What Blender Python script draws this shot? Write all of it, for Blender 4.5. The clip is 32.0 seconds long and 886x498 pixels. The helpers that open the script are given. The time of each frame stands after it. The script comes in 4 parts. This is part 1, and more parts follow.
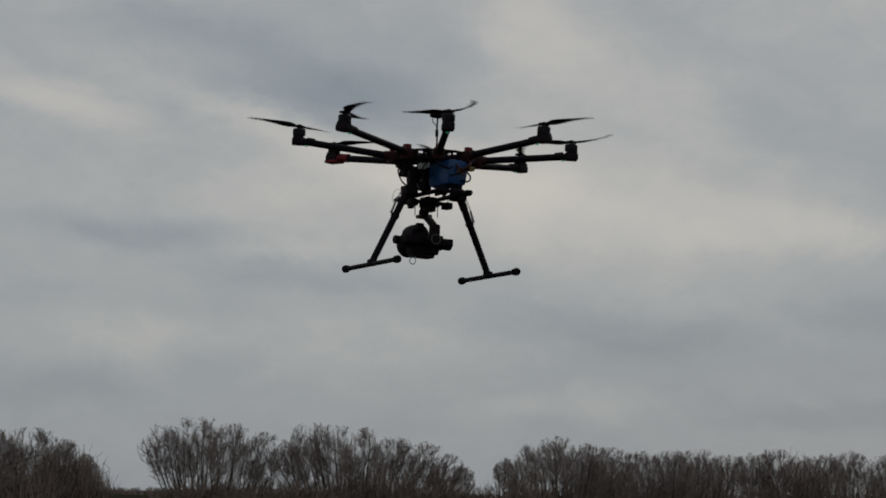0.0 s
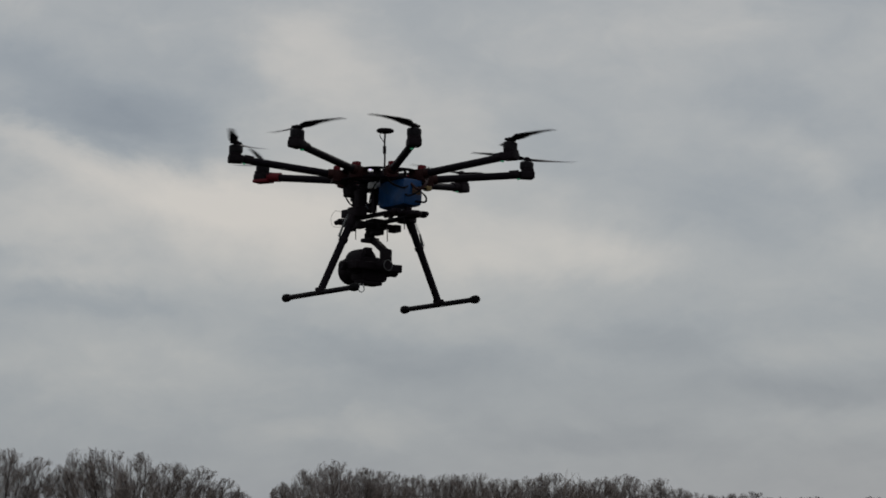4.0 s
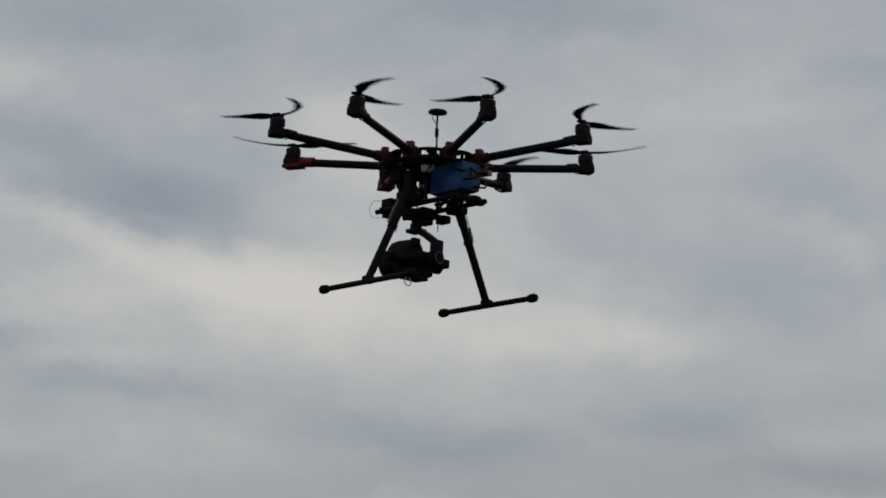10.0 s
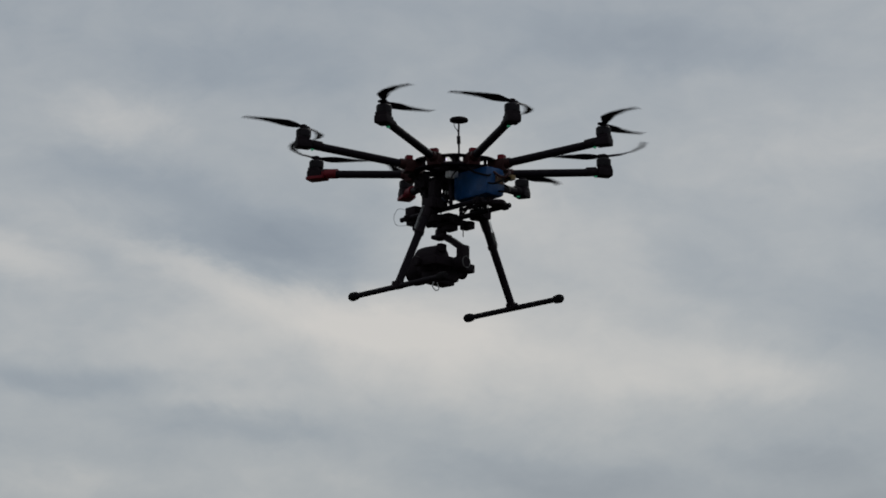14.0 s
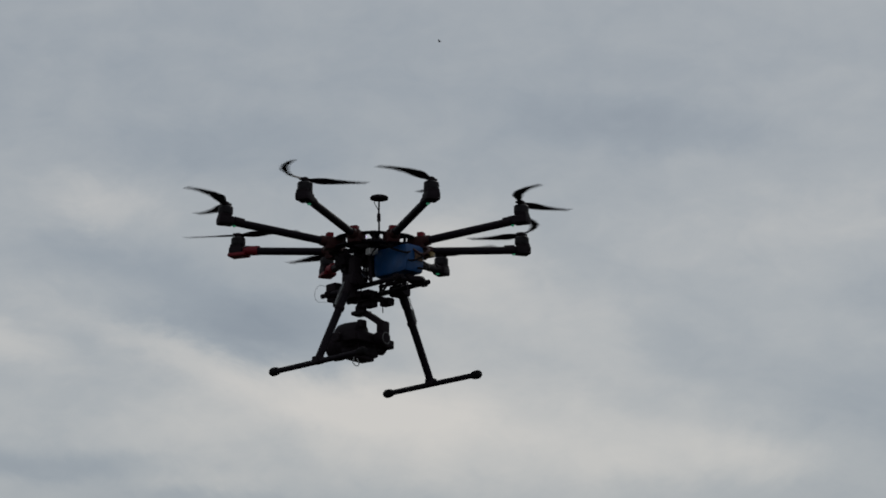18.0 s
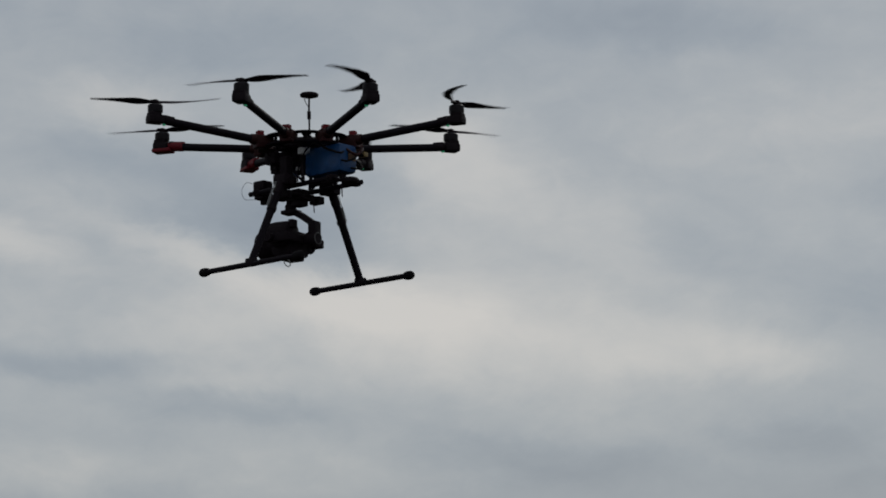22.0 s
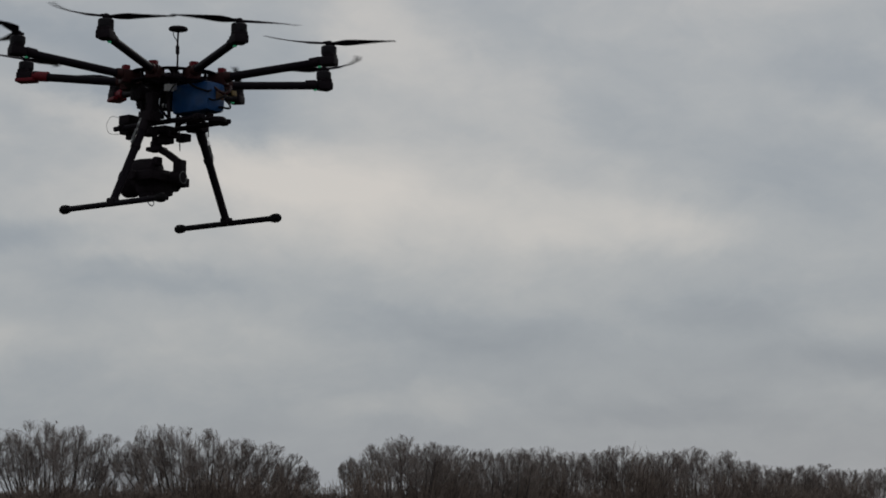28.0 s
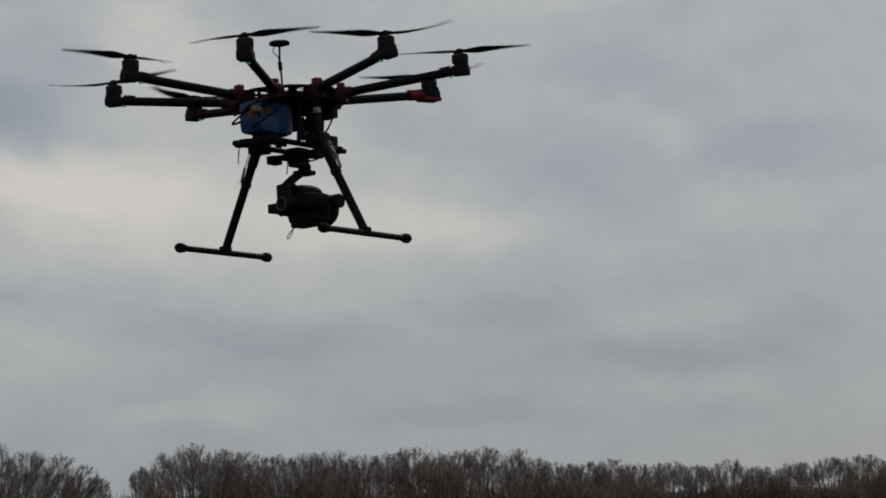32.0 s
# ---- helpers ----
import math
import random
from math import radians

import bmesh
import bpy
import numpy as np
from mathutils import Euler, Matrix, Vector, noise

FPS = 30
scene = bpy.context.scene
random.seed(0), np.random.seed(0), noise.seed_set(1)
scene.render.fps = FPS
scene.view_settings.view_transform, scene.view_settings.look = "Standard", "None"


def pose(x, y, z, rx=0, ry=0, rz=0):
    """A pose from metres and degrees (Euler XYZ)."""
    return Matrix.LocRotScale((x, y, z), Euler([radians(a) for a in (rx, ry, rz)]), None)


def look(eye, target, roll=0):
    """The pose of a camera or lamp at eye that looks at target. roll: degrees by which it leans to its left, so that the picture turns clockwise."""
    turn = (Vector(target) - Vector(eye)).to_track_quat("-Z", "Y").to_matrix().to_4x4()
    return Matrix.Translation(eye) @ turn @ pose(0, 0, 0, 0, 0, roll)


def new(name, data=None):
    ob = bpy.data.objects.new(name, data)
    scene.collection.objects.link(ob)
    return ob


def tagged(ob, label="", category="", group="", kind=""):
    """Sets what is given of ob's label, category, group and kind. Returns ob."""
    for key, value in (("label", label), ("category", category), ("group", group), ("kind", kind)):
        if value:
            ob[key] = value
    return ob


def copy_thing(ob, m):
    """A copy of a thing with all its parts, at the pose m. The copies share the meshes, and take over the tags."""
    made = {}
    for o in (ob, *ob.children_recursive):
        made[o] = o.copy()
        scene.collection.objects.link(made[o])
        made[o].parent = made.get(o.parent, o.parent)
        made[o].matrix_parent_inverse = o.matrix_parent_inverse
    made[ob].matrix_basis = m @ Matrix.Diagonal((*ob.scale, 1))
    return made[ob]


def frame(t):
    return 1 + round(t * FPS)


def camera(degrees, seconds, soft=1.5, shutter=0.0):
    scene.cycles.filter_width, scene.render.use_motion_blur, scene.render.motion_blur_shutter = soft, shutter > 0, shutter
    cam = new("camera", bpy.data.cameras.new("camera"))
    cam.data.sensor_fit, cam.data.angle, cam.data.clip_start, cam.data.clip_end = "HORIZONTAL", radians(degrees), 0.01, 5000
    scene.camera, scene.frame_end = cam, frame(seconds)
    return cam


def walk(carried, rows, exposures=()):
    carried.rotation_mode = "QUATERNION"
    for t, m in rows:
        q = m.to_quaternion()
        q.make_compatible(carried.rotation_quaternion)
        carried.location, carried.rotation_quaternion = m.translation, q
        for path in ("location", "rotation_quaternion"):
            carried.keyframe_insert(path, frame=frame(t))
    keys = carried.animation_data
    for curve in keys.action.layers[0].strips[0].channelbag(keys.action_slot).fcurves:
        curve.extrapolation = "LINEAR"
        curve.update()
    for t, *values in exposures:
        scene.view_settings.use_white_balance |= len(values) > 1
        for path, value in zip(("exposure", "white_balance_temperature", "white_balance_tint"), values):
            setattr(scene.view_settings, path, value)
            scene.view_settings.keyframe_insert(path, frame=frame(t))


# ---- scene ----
# ---------------------------------------------------------------- camera
cam = camera(18.18, 32.0, soft=1.75, shutter=0.13)
EYE = (0.0, 0.0, 1.6)

CAMERA_ROWS = [  # seconds, turn about x, y, z in degrees
    (0, 95.090, -1.115, 2.321),
    (0.5, 95.126, -1.114, 2.880),
    (1, 95.316, -1.337, 3.259),
    (1.5, 95.115, -1.449, 3.106),
    (2, 95.302, -1.671, 2.228),
    (2.5, 95.659, -1.336, -0.075),
    (4.5, 95.675, -1.113, -2.634),
    (5, 95.833, -1.669, -3.169),
    (5.5, 95.957, -1.113, -3.911),
    (6, 95.762, -2.226, -4.113),
    (6.5, 95.843, -2.559, -4.353),
    (7, 95.515, -2.227, -4.056),
    (7.5, 95.629, -2.449, -4.177),
    (8, 96.037, -1.558, -4.037),
    (8.5, 95.989, -1.669, -3.343),
    (9, 96.404, -1.445, -3.278),
    (9.5, 97.061, -1.360, -2.660),
    (10, 97.364, -1.276, -1.664),
    (10.5, 97.228, -1.193, -1.544),
    (11, 96.926, -1.111, -1.517),
    (11.5, 97.151, -1.027, -1.000),
    (12, 97.359, -0.943, -0.457),
    (12.5, 97.841, -0.859, 0.966),
    (13, 98.393, -0.775, 0.958),
    (13.5, 98.497, -0.719, 0.595),
    (14, 98.153, -0.665, 0.918),
    (14.5, 98.557, -0.609, 0.184),
    (15, 98.066, -0.554, 0.109),
    (15.5, 97.515, -0.518, -1.288),
    (17.5, 98.987, -0.368, -0.316),
    (18, 99.845, -0.331, 0.639),
    (18.5, 99.320, -0.313, 0.132),
    (19, 98.700, -0.295, -0.207),
    (19.5, 97.783, -0.277, -0.200),
    (20, 97.215, -0.259, -0.007),
    (20.5, 97.101, -0.241, 0.889),
    (21, 97.226, -0.222, 0.081),
    (21.5, 97.762, -0.194, 0.611),
    (22, 97.762, -0.166, 0.908),
    (22.5, 97.689, -0.139, 0.049),
    (23, 96.791, -0.111, 0.322),
    (23.5, 96.802, -0.111, 0.457),
    (24, 96.742, -0.111, 0.098),
    (24.5, 97.020, -0.056, 0.082),
    (25, 96.758, -0.000, -0.847),
    (25.5, 96.931, -0.000, -0.753),
    (27.5, 95.832, 0.111, -0.161),
    (28, 95.118, -0.446, -0.873),
    (28.5, 94.692, -0.000, -0.514),
    (28.7, 94.750, -0.000, -0.980),
    (28.9, 95.272, 0.334, -0.331),
    (29, 95.657, 0.557, -0.093),
    (29.3, 95.826, 0.445, -0.795),
    (29.5, 95.999, 0.334, -1.380),
    (29.7, 95.556, 0.334, -1.555),
    (30, 94.936, 0.446, -1.671),
    (30.5, 94.990, 1.003, -2.999),
    (31, 94.917, 1.449, -4.095),
    (31.5, 95.678, 1.002, -5.084),
    (32, 95.158, 1.337, -5.139),
]

FLIGHT_ROWS = [  # seconds, x, y, z, turn about x, y, z
    (0, -0.481, 10.495, 2.886, -1.20, 2.19, 29.97),
    (0.5, -0.594, 10.337, 2.830, -1.68, 2.47, 33.45),
    (1, -0.661, 10.200, 2.800, -2.11, 2.65, 32.60),
    (1.5, -0.641, 9.966, 2.792, -1.08, 3.85, 32.52),
    (2, -0.528, 9.977, 2.804, -2.13, 4.01, 32.66),
    (2.5, -0.349, 9.878, 2.792, -2.99, 2.21, 32.21),
    (4.5, 0.250, 9.581, 2.818, -1.36, 1.31, 33.74),
    (5, 0.308, 9.448, 2.818, -2.33, 1.50, 34.74),
    (5.5, 0.380, 9.385, 2.827, -2.48, 1.79, 34.83),
    (6, 0.399, 9.363, 2.830, -2.82, 0.70, 34.91),
    (6.5, 0.426, 9.307, 2.849, -2.54, 0.18, 35.74),
    (7, 0.432, 9.219, 2.877, -2.42, 1.25, 36.48),
    (7.5, 0.373, 9.207, 2.894, -2.31, 1.87, 36.48),
    (8, 0.335, 9.044, 2.908, -2.55, 1.97, 36.90),
    (8.5, 0.314, 8.983, 2.952, -2.83, 1.84, 37.74),
    (9, 0.273, 8.916, 2.999, -4.29, 3.98, 38.81),
    (9.5, 0.240, 8.868, 3.014, -4.69, 2.89, 38.13),
    (10, 0.193, 8.798, 3.021, -2.58, 3.70, 38.98),
    (10.5, 0.150, 8.891, 3.055, -2.36, 4.12, 39.16),
    (11, 0.113, 8.865, 3.059, -3.85, 5.05, 38.64),
    (11.5, 0.074, 8.869, 3.082, -2.99, 4.70, 38.98),
    (12, 0.030, 8.921, 3.115, -1.97, 4.27, 39.84),
    (12.5, -0.009, 8.990, 3.151, -2.46, 3.51, 40.51),
    (13, -0.048, 8.994, 3.170, -3.37, 2.93, 40.78),
    (13.5, -0.081, 8.983, 3.167, -2.45, 2.70, 41.03),
    (14, -0.118, 8.952, 3.151, -3.63, 2.96, 42.39),
    (14.5, -0.151, 8.986, 3.156, -3.60, 2.47, 42.42),
    (15, -0.190, 9.060, 3.171, -2.97, 2.13, 43.06),
    (15.5, -0.223, 8.958, 3.148, -2.00, 3.18, 44.31),
    (17.5, -0.312, 9.018, 3.172, -3.97, 2.96, 44.11),
    (18, -0.332, 9.067, 3.185, -3.51, 3.27, 43.67),
    (18.5, -0.370, 9.035, 3.176, -2.62, 3.35, 44.72),
    (19, -0.405, 9.028, 3.176, -2.77, 2.70, 45.51),
    (19.5, -0.434, 8.994, 3.170, -2.80, 2.23, 45.94),
    (20, -0.468, 9.082, 3.184, -3.19, 2.03, 45.92),
    (20.5, -0.495, 9.028, 3.170, -2.42, 2.42, 46.29),
    (21, -0.523, 8.974, 3.155, -2.40, 2.25, 46.52),
    (21.5, -0.558, 8.989, 3.170, -2.21, 1.81, 47.10),
    (22, -0.593, 8.930, 3.166, -2.48, 1.82, 48.39),
    (22.5, -0.624, 8.963, 3.178, -1.98, 2.00, 47.81),
    (23, -0.645, 8.923, 3.181, -0.89, 2.35, 47.27),
    (23.5, -0.665, 8.837, 3.171, -2.82, 2.02, 48.83),
    (24, -0.682, 8.801, 3.178, -3.43, 1.17, 49.24),
    (24.5, -0.692, 8.796, 3.177, -2.82, 1.09, 49.06),
    (25, -0.698, 8.729, 3.153, -2.72, 1.73, 49.08),
    (25.5, -0.711, 8.746, 3.112, -2.79, 1.85, 48.79),
    (27.5, -0.735, 8.751, 2.953, -1.30, 2.50, 49.14),
    (28, -0.733, 8.744, 2.919, -1.42, 2.46, 48.77),
    (28.5, -0.683, 8.704, 2.906, -2.17, 3.41, 35.81),
    (28.7, -0.612, 8.715, 2.883, -2.28, 2.22, 24.19),
    (28.9, -0.641, 8.659, 2.867, -2.37, 2.37, 13.14),
    (29, -0.624, 8.709, 2.864, -1.80, 1.98, 7.71),
    (29.3, -0.512, 8.715, 2.806, -2.33, 1.45, -7.11),
    (29.5, -0.474, 8.751, 2.827, -2.39, 0.61, -16.05),
    (29.7, -0.398, 8.711, 2.818, -2.72, -0.51, -25.18),
    (30, -0.301, 8.666, 2.810, -1.57, -0.74, -37.61),
    (30.5, -0.058, 8.636, 2.822, -0.22, -1.87, -39.79),
    (31, 0.192, 8.543, 2.828, 1.31, -2.72, -36.26),
    (31.5, 0.250, 8.342, 2.804, 1.78, -3.12, -36.68),
    (32, 0.293, 8.098, 2.791, -0.10, -2.67, -36.69),
]

walk(cam, [(t, pose(*EYE, rx, ry, rz)) for t, rx, ry, rz in CAMERA_ROWS],
     exposures=[(0.0, -0.09, 6560, 10), (1.2, 0.01, 6550, 12), (2.5, 0.05, 6520, 11), (7.0, 0.07, 6480, 10), (10.0, 0.08, 6400, 10), (14.0, 0.09, 6330, 10),
                (22.0, 0.09, 6330, 10), (25.0, 0.08, 6390, 10), (28.5, 0.06, 6480, 11), (32.0, 0.06, 6500, 10)])

# ---------------------------------------------------------------- sky and light
K = 4.9  # sky units per radian


def sky_world():
    w = bpy.data.worlds.new("overcast_sky")
    scene.world = w
    w.use_nodes = True
    n, l = w.node_tree.nodes, w.node_tree.links
    n.clear()
    out, bg = n.new("ShaderNodeOutputWorld"), n.new("ShaderNodeBackground")
    l.new(bg.outputs[0], out.inputs[0])
    tc, sep = n.new("ShaderNodeTexCoord"), n.new("ShaderNodeSeparateXYZ")
    l.new(tc.outputs["Generated"], sep.inputs[0])

    def op(kind, a, b=None, c=None):
        m = n.new("ShaderNodeMath")
        m.operation = kind
        for k, v in enumerate((a, b, c)):
            if v is None:
                continue
            if isinstance(v, (int, float)):
                m.inputs[k].default_value = v
            else:
                l.new(v, m.inputs[k])
        return m.outputs[0]

    az = op("MULTIPLY", op("ARCTAN2", sep.outputs[0], sep.outputs[1]), K)
    el = op("MULTIPLY", op("ARCSINE", sep.outputs[2]), K)
    flat = n.new("ShaderNodeCombineXYZ")
    l.new(az, flat.inputs[0])
    l.new(el, flat.inputs[1])

    def noise_at(sx, sy, scale, detail, rough, seed, distort=0.0):
        mp = n.new("ShaderNodeMapping")
        mp.inputs["Scale"].default_value = (sx, sy, 1)
        mp.inputs["Location"].default_value = (seed, seed * 0.7, seed * 1.3)
        l.new(flat.outputs[0], mp.inputs[0])
        t = n.new("ShaderNodeTexNoise")
        t.inputs["Scale"].default_value, t.inputs["Detail"].default_value = scale, detail
        t.inputs["Roughness"].default_value, t.inputs["Distortion"].default_value = rough, distort
        l.new(mp.outputs[0], t.inputs["Vector"])
        return t

    # warp, so that the cloud edges are ragged
    wn = noise_at(1, 1.7, 3.0, 7, 0.6, 3.1, 0.5)
    warp = n.new("ShaderNodeVectorMath")
    warp.operation = "MULTIPLY_ADD"
    l.new(wn.outputs["Color"], warp.inputs[0])
    warp.inputs[1].default_value = (0.26, 0.14, 0)
    off = n.new("ShaderNodeVectorMath")
    off.operation = "ADD"
    l.new(flat.outputs[0], off.inputs[0])
    off.inputs[1].default_value = (-0.13, -0.07, 0)
    l.new(off.outputs[0], warp.inputs[2])

    total = op("MULTIPLY_ADD", noise_at(1, 2.2, 1.6, 6, 0.55, 1.7, 0.4).outputs["Fac"], SKY_BROAD, 0.5 - SKY_BROAD * 0.5)
    total = op("ADD", total, op("MULTIPLY_ADD", noise_at(1, 1.9, 5.5, 5, 0.55, 7.7, 0.5).outputs["Fac"], SKY_FINE, -SKY_FINE * 0.5))
    total = op("ADD", total, op("MULTIPLY_ADD", noise_at(1, 1.5, 15.0, 4, 0.6, 4.3, 0.6).outputs["Fac"], SKY_MOTTLE, -SKY_MOTTLE * 0.5))
    for u, v, su, sv, tilt, a in HIGH_CLOUDS + MIDDLE_CLOUDS + LOW_CLOUDS:
        mp = n.new("ShaderNodeMapping")
        mp.vector_type = "TEXTURE"
        mp.inputs["Location"].default_value = (u / 1000, v / 1000, 0)
        mp.inputs["Rotation"].default_value = (0, 0, radians(tilt))
        mp.inputs["Scale"].default_value = (su / 1000 * 1.4, sv / 1000 * 1.5, 1)
        l.new(warp.outputs[0], mp.inputs[0])
        g = n.new("ShaderNodeTexGradient")
        g.gradient_type = "SPHERICAL"
        l.new(mp.outputs[0], g.inputs[0])
        ease = n.new("ShaderNodeMapRange")
        ease.interpolation_type = "SMOOTHERSTEP"
        l.new(g.outputs["Fac"], ease.inputs["Value"])
        total = op("MULTIPLY_ADD", ease.outputs[0], a, total)
    ramp = n.new("ShaderNodeValToRGB")
    e = ramp.color_ramp.elements
    e[0].position, e[0].color = 0.0, (0.217, 0.248, 0.286, 1)
    e[1].position, e[1].color = 1.0, (0.560, 0.535, 0.500, 1)
    for p, col in ((0.3, (0.289, 0.318, 0.346, 1)), (0.5, (0.357, 0.376, 0.388, 1)), (0.72, (0.458, 0.456, 0.444, 1))):
        e.new(p).color = col
    l.new(total, ramp.inputs[0])
    # the clear sky behind the cloud layer
    sky = n.new("ShaderNodeTexSky")
    sky.sky_type, sky.sun_disc = "NISHITA", False
    sky.sun_elevation, sky.sun_rotation = radians(SUN_EL), radians(SUN_AZ)
    mul = n.new("ShaderNodeVectorMath")
    mul.operation = "SCALE"
    l.new(sky.outputs[0], mul.inputs[0])
    mul.inputs["Scale"].default_value = 0.08
    mix = n.new("ShaderNodeMix")
    mix.data_type = "RGBA"
    mix.inputs["Factor"].default_value = 0.95
    l.new(mul.outputs[0], mix.inputs["A"])
    l.new(ramp.outputs[0], mix.inputs["B"])
    l.new(mix.outputs["Result"], bg.inputs[0])
    bg.inputs[1].default_value = SKY_STRENGTH


SUN_EL, SUN_AZ = 32.0, 25.0
SKY_STRENGTH, SKY_BROAD, SKY_FINE, SKY_MOTTLE = 1.0, 0.18, 0.26, 0.13
# soft cloud masses: place across and up, reach across and up, lean, lighter or darker
HIGH_CLOUDS = [
    (-490, 745, 230, 80, -14, -0.23), (-340, 695, 210, 70, -6, -0.21), (-230, 780, 170, 75, 0, -0.09), (-710, 835, 160, 60, -10, -0.16),
    (-670, 925, 130, 55, 0, 0.20), (-439, 1017, 260, 60, 0, -0.14), (263, 1054, 260, 60, -5, -0.20), (-80, 890, 190, 75, 0, 0.16),
    (-20, 805, 170, 90, -10, 0.28), (170, 700, 190, 85, -14, 0.14), (750, 750, 160, 45, -10, -0.13), (830, 660, 120, 35, -20, 0.10),
    (650, 895, 220, 60, 0, 0.10), (891, 935, 170, 45, 0, -0.15), (-880, 680, 200, 45, -15, 0.25), (640, 1118, 200, 50, 0, 0.08), (0, 1150, 2600, 220, 0, -0.12),
]
MIDDLE_CLOUDS = [
    (600, 600, 260, 90, -15, -0.16), (350, 680, 120, 50, -20, -0.07), (1090, 610, 160, 60, 0, -0.15), (1020, 500, 150, 60, 0, 0.14),
    (-540, 655, 200, 42, -15, 0.20), (-310, 575, 220, 60, -12, 0.30), (-100, 505, 240, 100, -12, 0.32), (60, 555, 200, 70, -5, 0.13),
    (310, 490, 280, 55, -3, 0.19), (547, 476, 170, 45, 0, 0.08), (-491, 534, 200, 70, 0, 0.12), (-760, 450, 240, 38, -3, -0.25),
    (-450, 375, 260, 30, -5, -0.16), (-450, 430, 200, 25, 0, 0.08), (950, 480, 520, 440, 0, -0.08), (-60, 500, 900, 170, 0, 0.13), (-70, 690, 190, 90, 0, 0.11),
]
LOW_CLOUDS = [
    (110, 288, 330, 55, -3, -0.14), (570, 322, 200, 40, -5, -0.16), (870, 240, 260, 38, -3, -0.19), (826, 314, 200, 32, 0, 0.12),
    (1088, 284, 120, 40, 0, -0.12), (-780, 275, 240, 60, 0, 0.17), (-340, 265, 260, 70, 0, 0.17), (30, 158, 200, 35, 0, 0.14),
    (840, 165, 220, 32, 0, 0.13), (450, 142, 230, 35, 0, -0.15), (-920, 180, 160, 40, 0, -0.12), (0, 0, 3000, 400, 0, -0.27), (520, 230, 500, 130, 0, -0.05),
]
sky_world()
sun = new("sun", bpy.data.lights.new("sun", "SUN"))
sun.data.energy, sun.data.angle, sun.data.color = 0.6, radians(25), (1.0, 0.97, 0.92)
_a, _e = radians(SUN_AZ), radians(SUN_EL)
sun.matrix_world = look((0, 0, 60), (-math.sin(_a) * math.cos(_e), -math.cos(_a) * math.cos(_e), 60 - math.sin(_e)))

# ---------------------------------------------------------------- materials


def material(name, base, rough=0.5, metal=0.0, vary=0.25, scale=40.0, bump=0.0, second=None, emit=None, spec=0.5, island=0.0):
    m = bpy.data.materials.new(name)
    m.use_nodes = True
    n, l = m.node_tree.nodes, m.node_tree.links
    b = n["Principled BSDF"]
    b.inputs["Roughness"].default_value, b.inputs["Metallic"].default_value = rough, metal
    b.inputs["Specular IOR Level"].default_value = spec
    tc = n.new("ShaderNodeTexCoord")
    t1, t2 = n.new("ShaderNodeTexNoise"), n.new("ShaderNodeTexNoise")
    for t, s in ((t1, scale), (t2, scale * 0.13)):
        t.inputs["Scale"].default_value, t.inputs["Detail"].default_value = s, 5
        l.new(tc.outputs["Object"], t.inputs["Vector"])
    add = n.new("ShaderNodeMath")
    add.operation = "ADD"
    l.new(t1.outputs["Fac"], add.inputs[0])
    l.new(t2.outputs["Fac"], add.inputs[1])
    fac = add.outputs[0]
    if island:
        geo = n.new("ShaderNodeNewGeometry")
        isl = n.new("ShaderNodeMath")
        isl.operation = "MULTIPLY_ADD"
        l.new(geo.outputs["Random Per Island"], isl.inputs[0])
        isl.inputs[1].default_value = island
        l.new(fac, isl.inputs[2])
        fac = isl.outputs[0]
    ramp = n.new("ShaderNodeValToRGB")
    hi = second or tuple(min(1, c * (1 + vary)) for c in base)
    lo = tuple(c * (1 - vary) for c in base)
    ramp.color_ramp.elements[0].position, ramp.color_ramp.elements[0].color = 0.3, (*lo, 1)
    ramp.color_ramp.elements[1].position, ramp.color_ramp.elements[1].color = 0.7 , (*hi, 1)
    half = n.new("ShaderNodeMath")
    half.operation = "MULTIPLY"
    half.inputs[1].default_value = 0.5 / (1 + island * 0.5)
    l.new(fac, half.inputs[0])
    l.new(half.outputs[0], ramp.inputs[0])
    l.new(ramp.outputs[0], b.inputs["Base Color"])
    rr = n.new("ShaderNodeMapRange")
    rr.inputs["To Min"].default_value, rr.inputs["To Max"].default_value = max(0.03, rough - 0.12), min(1, rough + 0.12)
    l.new(t1.outputs["Fac"], rr.inputs["Value"])
    l.new(rr.outputs[0], b.inputs["Roughness"])
    if bump:
        bp = n.new("ShaderNodeBump")
        bp.inputs["Strength"].default_value = bump
        bp.inputs["Distance"].default_value = 0.02
        l.new(t1.outputs["Fac"], bp.inputs["Height"])
        l.new(bp.outputs[0], b.inputs["Normal"])
    if emit:
        b.inputs["Emission Color"].default_value, b.inputs["Emission Strength"].default_value = (*emit[:3], 1), emit[3]
    return m


def carbon_material():
    """Woven carbon fibre: a fine check of two blacks under a clear coat."""
    m = material("carbon_fibre", (0.016, 0.016, 0.018), 0.48, 0.0, 0.3, 60, 0.05)
    n, l = m.node_tree.nodes, m.node_tree.links
    b = n["Principled BSDF"]
    ck, tc = n.new("ShaderNodeTexChecker"), n.new("ShaderNodeTexCoord")
    ck.inputs["Scale"].default_value = 480
    ck.inputs["Color1"].default_value, ck.inputs["Color2"].default_value = (0.008, 0.006, 0.009, 1), (0.014, 0.011, 0.015, 1)
    l.new(tc.outputs["Object"], ck.inputs[0])
    l.new(ck.outputs["Color"], b.inputs["Base Color"])
    b.inputs["Specular IOR Level"].default_value = 0.04
    return m


